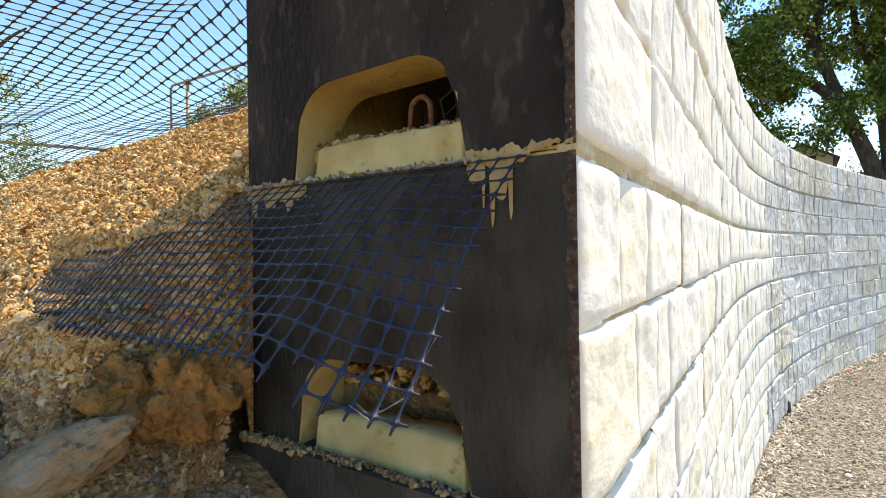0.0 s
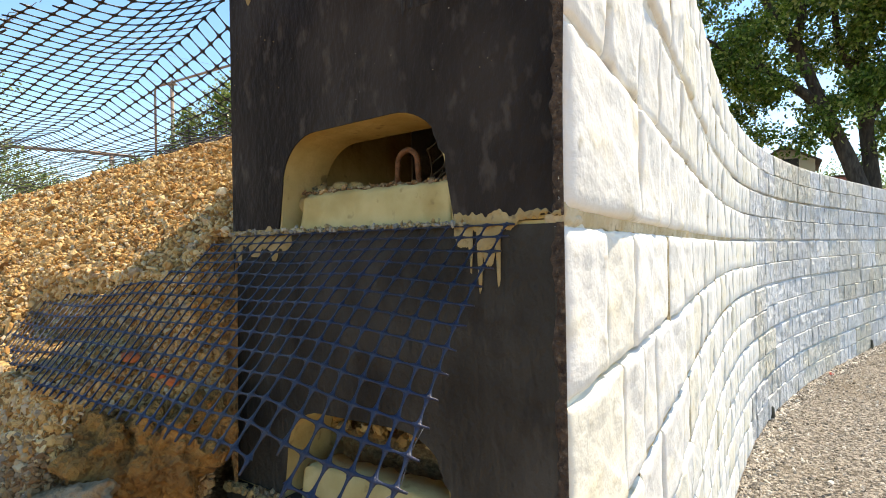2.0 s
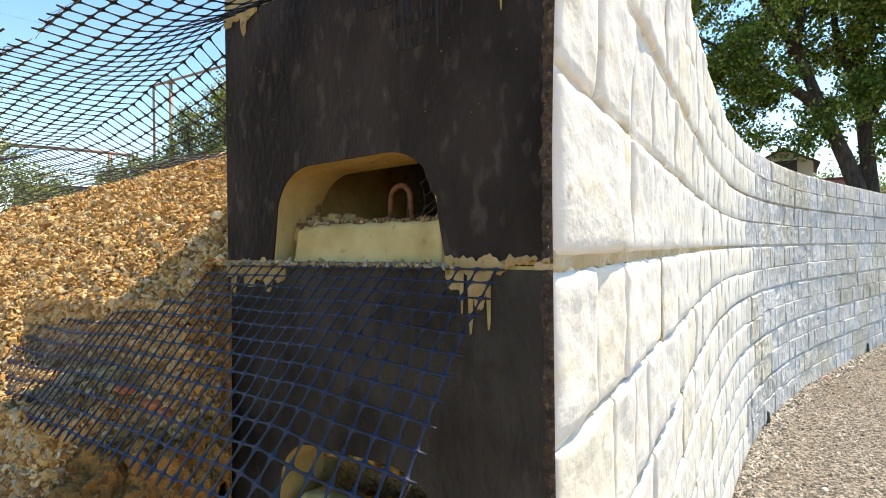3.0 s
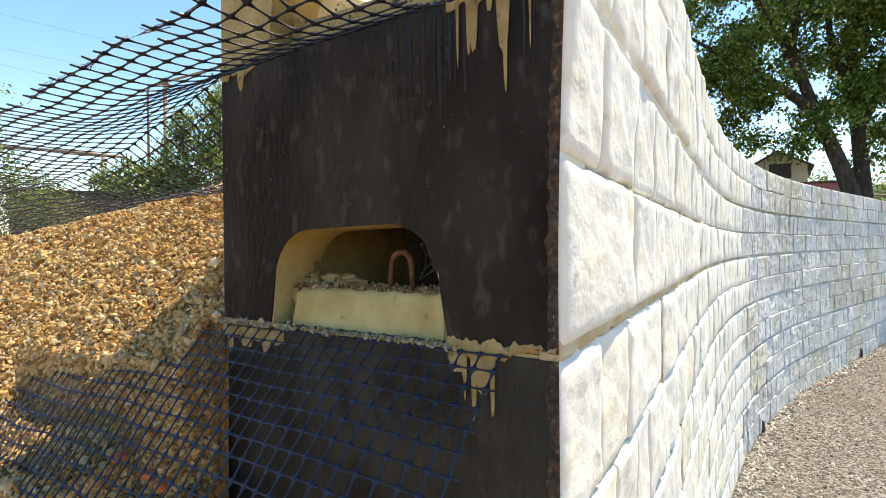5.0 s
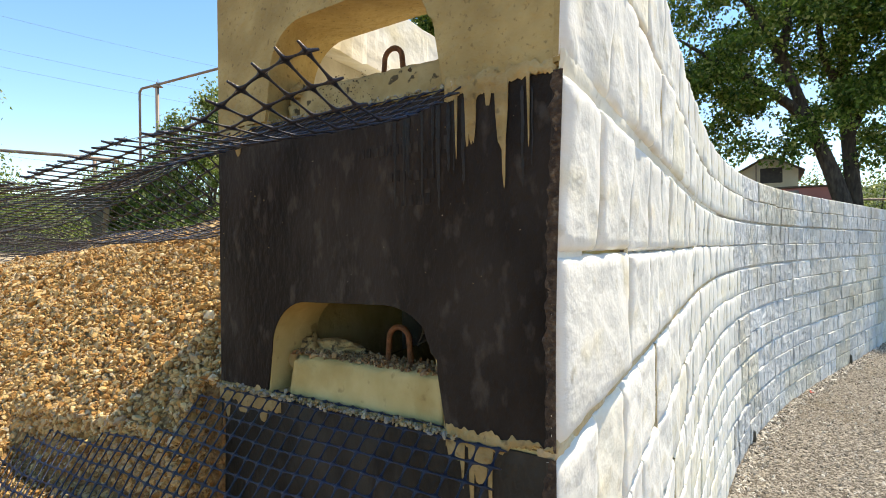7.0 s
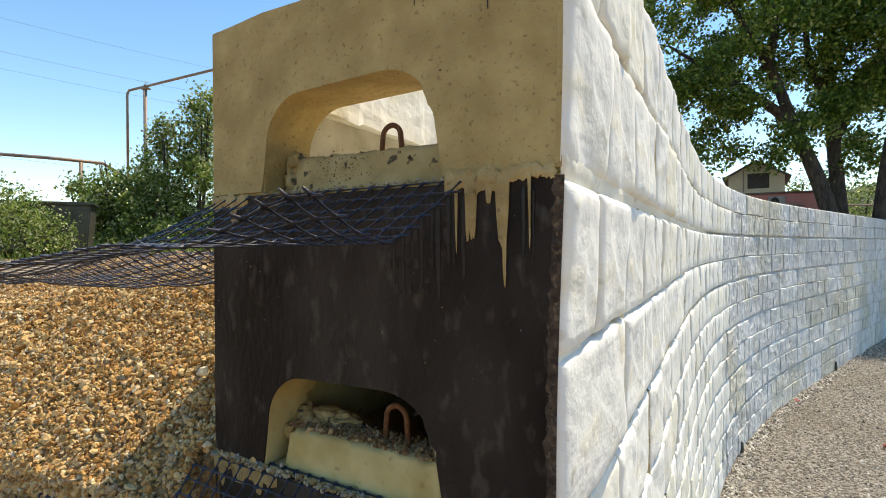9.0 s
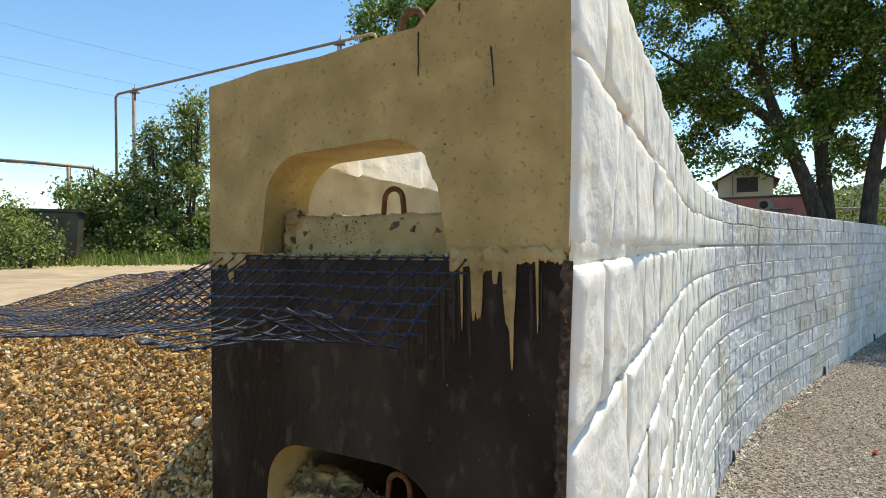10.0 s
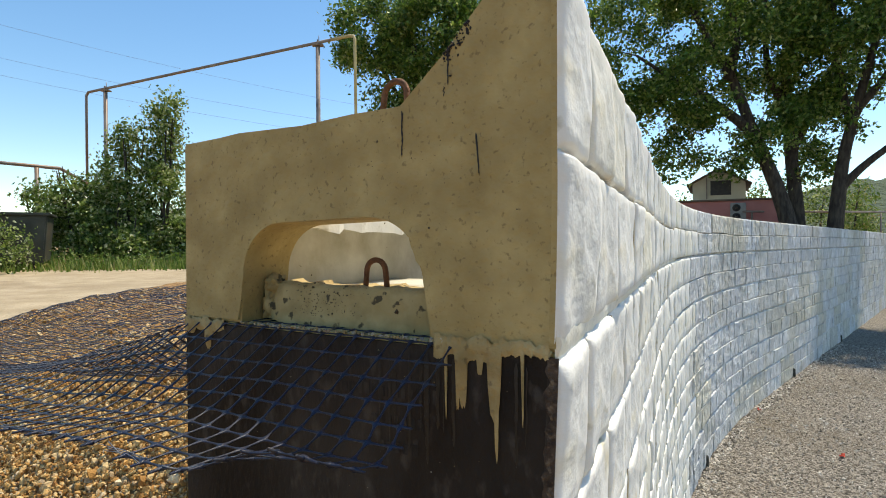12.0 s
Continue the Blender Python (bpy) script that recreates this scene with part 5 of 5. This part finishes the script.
tree("willow_tree", (-9.6, 11.0, 2.6),
     [(lean_limb((-10.4, 10.9, 2.5), (-10.3, 10.9, 4.5), (-10.0, 11.0, 6.4), (-9.6, 11.1, 8.0)), 0.18, 0.05),
      (lean_limb((-10.1, 11.0, 5.5), (-9.2, 11.1, 6.6), (-8.7, 11.2, 7.0)), 0.07, 0.02)],
     [((-9.5, 11.0, 6.2), (0.75, 0.8, 1.0)), ((-10.2, 11.0, 7.4), (1.2, 1.2, 1.4)), ((-9.3, 10.9, 4.6), (0.7, 0.7, 0.8))],
     70, 42, 0.075, 51, "slender tree with light green leaves beside the track", leaf_mat=M_BUSHLEAF, clump=0.3)

# roadside bushes and saplings beyond the track
BUSHES = [(-6.06, 15.6, 4.3, 0.72), (-6.8, 15.6, 3.8, 0.62), (-8.1, 15.6, 2.8, 1.25), (-9.0, 15.5, 2.1, 0.9), (-7.2, 15.4, 2.3, 1.0), (-5.6, 15.5, 2.1, 0.9), (-4.9, 16.0, 2.4, 0.9), (-3.5, 16.6, 2.3, 1.2), (-2.0, 17.2, 2.4, 1.3), (-6.6, 15.0, 1.4, 0.8)]
for k, (x, y, h, w) in enumerate(BUSHES):
    z0 = float(ground_z(x, y))
    g = np.random.default_rng(60 + k)
    limbs = []
    for i in range(4):
        a = g.uniform(0, 6.28)
        limbs.append((lean_limb((x, y, z0), (x + 0.25 * w * math.cos(a), y + 0.25 * w * math.sin(a), z0 + h * 0.45), (x + 0.45 * w * math.cos(a), y + 0.45 * w * math.sin(a), z0 + h * g.uniform(0.75, 0.95))), 0.05, 0.012))
    blobs = [((x, y, z0 + h * 0.35), (w, w * 0.9, h * 0.38)), ((x + g.uniform(-0.3, 0.3), y, z0 + h * 0.68), (w * 0.72, w * 0.7, h * 0.33))]
    if h > 3.5:
        blobs.append(((x + 0.15, y, z0 + h * 0.92), (w * 0.38, w * 0.4, h * 0.22)))
    tree("roadside_bush", (x, y, z0), limbs, blobs, int(46 * h * w), 52, 0.092, 70 + k, "leafy grey-green roadside bush" if h < 3.3 else "tall green sapling among the roadside bushes", leaf_mat=M_BUSHLEAF, clump=0.26, category="bush", gaps=-0.05)
# pale-leaved bush close to the skip
tree("willow_bush", (-7.3, 11.2, 2.6), [(lean_limb((-7.4, 11.2, 2.55), (-7.3, 11.2, 3.0), (-7.2, 11.2, 3.5)), 0.04, 0.01), (lean_limb((-7.4, 11.2, 2.55), (-7.7, 11.1, 3.1), (-7.9, 11.1, 3.7)), 0.04, 0.01)],
     [((-7.4, 11.2, 3.15), (0.5, 0.5, 0.45)), ((-7.8, 11.1, 3.5), (0.6, 0.6, 0.5)), ((-8.5, 11.0, 3.7), (0.7, 0.6, 0.75))], 120, 46, 0.06, 91, "pale silvery-leaved bush beside the skip", leaf_mat=M_BUSHLEAF, clump=0.25, category="bush", gaps=-0.5)


# grass and weeds along the track
gen = np.random.default_rng(101)
_n = 26000
_x = gen.uniform(-14, 1.0, _n)
_y = 14.2 + 0.22 * (_x + 8) + gen.normal(0, 0.75, _n) - 0.9
_h = gen.gamma(4, 0.036, _n) + 0.05
_z = ground_z(_x, _y)
_a, _lean = gen.uniform(0, 6.28, _n), gen.uniform(0.1, 0.5, _n)
_w = gen.uniform(0.012, 0.03, _n)
_c, _s2 = np.cos(_a), np.sin(_a)
V = np.stack([np.stack([_x - _s2 * _w, _y + _c * _w, _z], 1), np.stack([_x + _s2 * _w, _y - _c * _w, _z], 1), np.stack([_x + _c * _lean * _h, _y + _s2 * _lean * _h, _z + _h], 1)], 1)
grass = new("grass", mesh_from("grass", V.reshape(-1, 3), np.arange(_n * 3).reshape(-1, 3), M_GRASS, False))
tagged(grass, "green and straw-coloured grass along the dirt track", "grass", kind="stuff")


_n = 34000
_x = gen.uniform(-14, 0.5, _n)
_y = 14.6 + 0.22 * (_x + 8) + gen.normal(0, 0.75, _n) - 0.3
_z = ground_z(_x, _y) + gen.gamma(2.5, 0.09, _n) * (0.6 + 0.6 * np.abs(lumps(_x, _y, 1.2, 31)))
weeds = new("weeds", leaf_mesh("weeds", np.stack([_x, _y, _z], 1), gen.uniform(0.04, 0.10, _n), M_GRASS, gen))
tagged(weeds, "leafy green weeds under the roadside bushes", "weeds", kind="stuff")


# ---- gas pipe over the track ----
def pipe_arch():
    thing = root("gas_pipe", (-9.2, 19.5, 2.8), "rusty painted gas pipe carried high over the track on posts", "pipe")
    A, B = Vector((-10.03, 19.64, 8.2)), Vector((-0.84, 15.23, 8.93))
    A.z = 8.35
    run = [Vector((A.x, A.y, 5.2)), Vector((A.x, A.y, A.z - 0.25)), Vector((A.x, A.y, A.z - 0.1)), A + (B - A).normalized() * 0.1, A + (B - A).normalized() * 0.3]
    run += [A.lerp(B, t) for t in (0.2, 0.4, 0.6, 0.8)] + [A.lerp(B, 0.925)]
    child("pipe", tubes_mesh("pipe", [(run, 0.042, 10)], M_PIPE), thing)
    C = A.lerp(B, 0.925)
    run = [C, A.lerp(B, 0.985), B + Vector((-0.04, 0.02, -0.03)), B + Vector((0, 0, -0.12)), B + Vector((0, 0, -0.4)), Vector((B.x + 0.05, B.y, 2.7))]
    child("pipe", tubes_mesh("pipe", [(run, 0.042, 10)], M_PIPEYELLOW), thing, "length of pipe painted yellow")
    for f in (0.086, 0.885):
        p = A.lerp(B, f)
        post = child("post", tubes_mesh("post", [([(p.x, p.y, 2.6), (p.x, p.y, p.z - 0.04)], 0.062, 10)], M_PIPE), thing)
        bm = bmesh.new()
        box_bm(bm, (-0.16, -0.10, -0.09), (0.16, 0.10, -0.05), 0.008)
        box_bm(bm, (-0.015, -0.07, -0.05), (0.015, 0.07, 0.07), 0.004)
        me = bm_mesh("bracket", bm, M_PIPE)
        br = child("bracket", me, post)
        br.location = p
        tip = child("post_tip", tubes_mesh("post_tip", [([(p.x + 0.03, p.y, p.z), (p.x + 0.03, p.y, p.z + 0.2)], 0.012, 6)], M_PIPE), post)


pipe_arch()
low = root("low_pipe", (-10.5, 17.2, 2.8), "pinkish painted pipe on low posts beyond the bushes", "pipe")
child("pipe", tubes_mesh("pipe", [([(-16.0, 14.6, 5.72), (-10.92, 16.82, 5.57), (-9.73, 17.53, 5.52), (-10.0, 19.6, 5.3)], 0.05, 8)], M_PIPE), low)
child("post", tubes_mesh("post", [([(-10.2, 17.25, 2.6), (-10.2, 17.25, 5.5)], 0.06, 8)], M_PIPE), low)

for k, (za, zb) in enumerate(((17.2, 12.5), (15.4, 11.6), (14.6, 11.0), (9.4, 7.6))):
    a, b = Vector((-34, 24 + k, za)), Vector((12, 44 + k, zb))
    pts = [a.lerp(b, i / 12) - Vector((0, 0, 1.4 * 4 * (i / 12) * (1 - i / 12))) for i in range(13)]
    cable = new("overhead_cable", tubes_mesh("overhead_cable", [(pts, 0.006, 4)], M_CABLE))
    tagged(cable, "thin dark overhead cable against the sky", "cable", "overhead cables")


# ---- skip beside the track ----
def skip():
    thing = root("waste_skip", (-7.9, 12.4, 2.6), "dark green steel waste container beside the track", "container")
    m = pose(-8.35, 12.7, 2.72, 0, 0, 24)
    bm = bmesh.new()
    prof = [(-0.55, 0.10), (-0.62, 1.12), (0.62, 1.12), (0.55, 0.10)]
    rings = [[bm.verts.new((sx * (0.98 if z > 1 else 0.9), y, z)) for y, z in prof] for sx in (-1, 1)]
    for i in range(4):
        j = (i + 1) % 4
        bm.faces.new((rings[0][i], rings[0][j], rings[1][j], rings[1][i]))
    bm.faces.new(rings[0]); bm.faces.new(rings[1][::-1])
    bmesh.ops.bevel(bm, geom=bm.edges[:], offset=0.03, segments=2, affect="EDGES")
    bmesh.ops.transform(bm, matrix=m, verts=bm.verts)
    body = child("body", bm_mesh("body", bm, M_SKIP), thing)
    bm = bmesh.new()
    box_bm(bm, (-1.04, -0.68, 1.12), (1.04, 0.68, 1.18), 0.015, m)
    child("rim", bm_mesh("rim", bm, M_SKIP), thing)
    for x in (-0.7, 0.7):
        for y in (-0.4, 0.4):
            p = m @ Vector((x, y, 0.05))
            q = m @ Vector((x + 0.06, y, 0.05))
            child("wheel", tubes_mesh("wheel", [([p, q], 0.10, 12)], M_DARKIN), thing)


skip()


# ---- house behind the wall ----
def house():
    ux = Vector((0.843, -0.538, 0)).normalized()
    uy = Vector((-ux.y, ux.x, 0))
    o = Vector((14.2, 24.15, 2.8))
    m = Matrix(((ux.x, uy.x, 0, o.x), (ux.y, uy.y, 0, o.y), (0, 0, 1, o.z), (0, 0, 0, 1)))
    thing = root("house", o, "pink rendered house with a cream gabled dormer and a dark opening", "house")
    def put(name, verts, faces, material, parent=thing, label=""):
        V = [(m @ Vector(v))[:] for v in verts]
        bm = bmesh.new()
        vs = [bm.verts.new(v) for v in V]
        for f in faces:
            bm.faces.new([vs[i] for i in f])
        return child(name, bm_mesh(name, bm, material), parent, label)
    def block(name, lo, hi, material, parent=thing, label="", bev=0.02):
        bm = bmesh.new()
        box_bm(bm, lo, hi, bev, m)
        return child(name, bm_mesh(name, bm, material), parent, label)
    block("wall", (-0.6, 0, 0), (3.55, 6, 2.28), M_PINK, label="pink rendered wall")
    # shallow dark roof edge
    block("roof", (-0.75, -0.14, 2.285), (3.7, 6.2, 2.36), M_ROOF)
    # dormer
    g = [(-0.05, 0.05, 2.37), (2.12, 0.05, 2.37), (2.12, 0.05, 3.12), (1.03, 0.05, 3.72), (-0.05, 0.05, 3.12)]
    b = [(x, 4.0, z) for x, _, z in g]
    put("dormer", g + b, [(0, 1, 2, 3, 4), (9, 8, 7, 6, 5), (0, 5, 6, 1), (1, 6, 7, 2), (4, 9, 5, 0)], M_HOUSE, label="cream rendered dormer")
    for sgn, name in ((1, "roof"), (-1, "roof")):
        x0, x1 = (1.03, 2.36) if sgn > 0 else (1.03, -0.29)
        v = [(x0, -0.16, 3.745), (x1, -0.16, 3.01), (x1, 4.1, 3.01), (x0, 4.1, 3.745), (x0, -0.16, 3.805), (x1, -0.16, 3.07), (x1, 4.1, 3.07), (x0, 4.1, 3.805)]
        put(name, v, [(0, 1, 2, 3), (7, 6, 5, 4), (0, 4, 5, 1), (1, 5, 6, 2), (2, 6, 7, 3), (3, 7, 4, 0)], M_ROOF)
    win = block("window", (0.66, 0.0, 2.52), (1.58, 0.06, 3.26), M_HOUSE, bev=0.01)
    # flat dark sheet in place of the unlit loft behind the hatch
    block("pane", (0.70, -0.012, 2.56), (1.54, 0.008, 3.22), M_DARKIN, win, "open loft hatch, its unlit inside drawn as a dark sheet", 0.004)
    block("downpipe", (0.52, -0.04, 2.4), (0.57, 0.02, 3.40), M_PIPE, bev=0.008)
    ac = root("air_conditioner", (m @ Vector((1.75, -0.3, 1.6))), "white twin-fan air conditioner unit on the pink wall", "air conditioner")
    block("case", (1.50, -0.33, 1.32), (2.12, -0.01, 2.16), M_METALWHITE, ac, bev=0.02)
    for z in (1.55, 1.94):
        c = m @ Vector((1.74, -0.345, z))
        for r, name, mt in ((0.165, "fan_grille", M_DARKIN), (0.05, "fan_hub", M_PIPE)):
            p, q = c, c - uy * 0.02
            child(name, tubes_mesh(name, [([p, q], r, 16)], mt), ac)


house()


# ---- distance: hills, woods and hedge ----
def hill(name, centre, size, height, seed, label):
    n = 70
    xs = np.linspace(-1, 1, n)
    X, Y = np.meshgrid(xs, xs)
    R = np.clip(1 - (X ** 2 + Y ** 2), 0, 1)
    Z = height * R ** 1.3 * (1 + 0.25 * lumps(X * 60, Y * 60, 40, seed)) + 1.6 * lumps(X * size[0], Y * size[1], 9, seed + 1) * R + 0.9 * np.abs(lumps(X * size[0], Y * size[1], 3.0, seed + 2))
    V = np.stack([X * size[0] + centre[0], Y * size[1] + centre[1], Z + centre[2]], -1).reshape(-1, 3)
    i, j = np.meshgrid(np.arange(n - 1), np.arange(n - 1))
    o = (j * n + i).ravel()
    ob = new(name, mesh_from(name, V, np.stack([o, o + 1, o + n + 1, o + n], 1), M_FARGREEN))
    return tagged(ob, label, "hill", kind="structure")


hill("backdrop_hill", (190, 170, -2), (130, 110), 25, 3, "distant wooded green hill")
hill("backdrop_hill", (-180, 330, -2), (220, 90), 13, 5, "low distant wooded ridge")
gen = np.random.default_rng(201)
for k in range(14):
    x, y = 20 + k * 2.6 + gen.normal(0, 0.8), 36 + gen.normal(0, 2) - k * 0.9
    h = gen.uniform(3.0, 5.0)
    tree("far_bush", (x, y, 2.7), [(lean_limb((x, y, 2.6), (x, y, 2.6 + h * 0.5), (x + 0.3, y, 2.6 + h * 0.9)), 0.10, 0.03)], [((x, y, 2.7 + h * 0.5), (1.5, 1.4, h * 0.5))], 46, 40, 0.17, 300 + k, "rounded light green bush in the distance", leaf_mat=M_BUSHLEAF if k % 2 else M_GRASS, clump=0.55, category="bush", gaps=-0.5)
fence = root("rail_fence", (20, 24, 2.8), "low pale metal rail fence beyond the wall", "fence")
child("rail", tubes_mesh("rail", [([(15.5, 22.5, 4.55), (22, 23.5, 4.6), (34, 25.0, 4.75)], 0.05, 6)], M_PIPE), fence)
for k in range(8):
    x = 16 + k * 2.4
    child("post", tubes_mesh("post", [([(x, 22.55 + (x - 15.5) * 0.137, 2.7), (x, 22.55 + (x - 15.5) * 0.137, 4.56)], 0.04, 6)], M_PIPE), fence)


# ---- small things by the road ----
def scrap(at, size, seed, label):
    bm = bmesh.new()
    n = 6
    vs = {}
    for i in range(n + 1):
        for j in range(3):
            u, v = i / n - 0.5, j / 2 - 0.5
            z = 0.35 * size * (u * u * 2 + 0.5 * noise.noise((u * 5, v * 5, seed)))
            vs[i, j] = bm.verts.new((u * size, v * size * 0.45 * (1 - abs(u)), z + 0.01))
    fs = [bm.faces.new((vs[i, j], vs[i + 1, j], vs[i + 1, j + 1], vs[i, j + 1])) for i in range(n) for j in range(2)]
    r = bmesh.ops.solidify(bm, geom=fs, thickness=0.006)
    ob = new("plastic_scrap", bm_mesh("plastic_scrap", bm, M_RED))
    ob.matrix_world = pose(*at, 0, 0, seed * 40)
    tagged(ob, label, "litter")


scrap((6.63, 7.42, 0.03), 0.16, 1.0, "bent scrap of red plastic on the gravel road")
scrap((6.95, 9.66, 0.03), 0.12, 2.0, "small dark red scrap at the foot of the wall")
for s, h in ((7.75, 0.16), (14.6, 0.2), (21.0, 0.2), (1.2, 0.2)):
    v, f = tube([wall_point(s, 0.022, 0.0), wall_point(s, -0.013, 0.02), wall_point(s, -0.018, 0.08), wall_point(s, -0.013, h), wall_point(s, 0.02, h + 0.02)], 0.03, 10)
    ob = new("weep_pipe", mesh_from("weep_pipe", v, f, M_SKIP))
    tagged(ob, "short dark drain pipe at the foot of the wall", "drain pipe", "weep pipes")
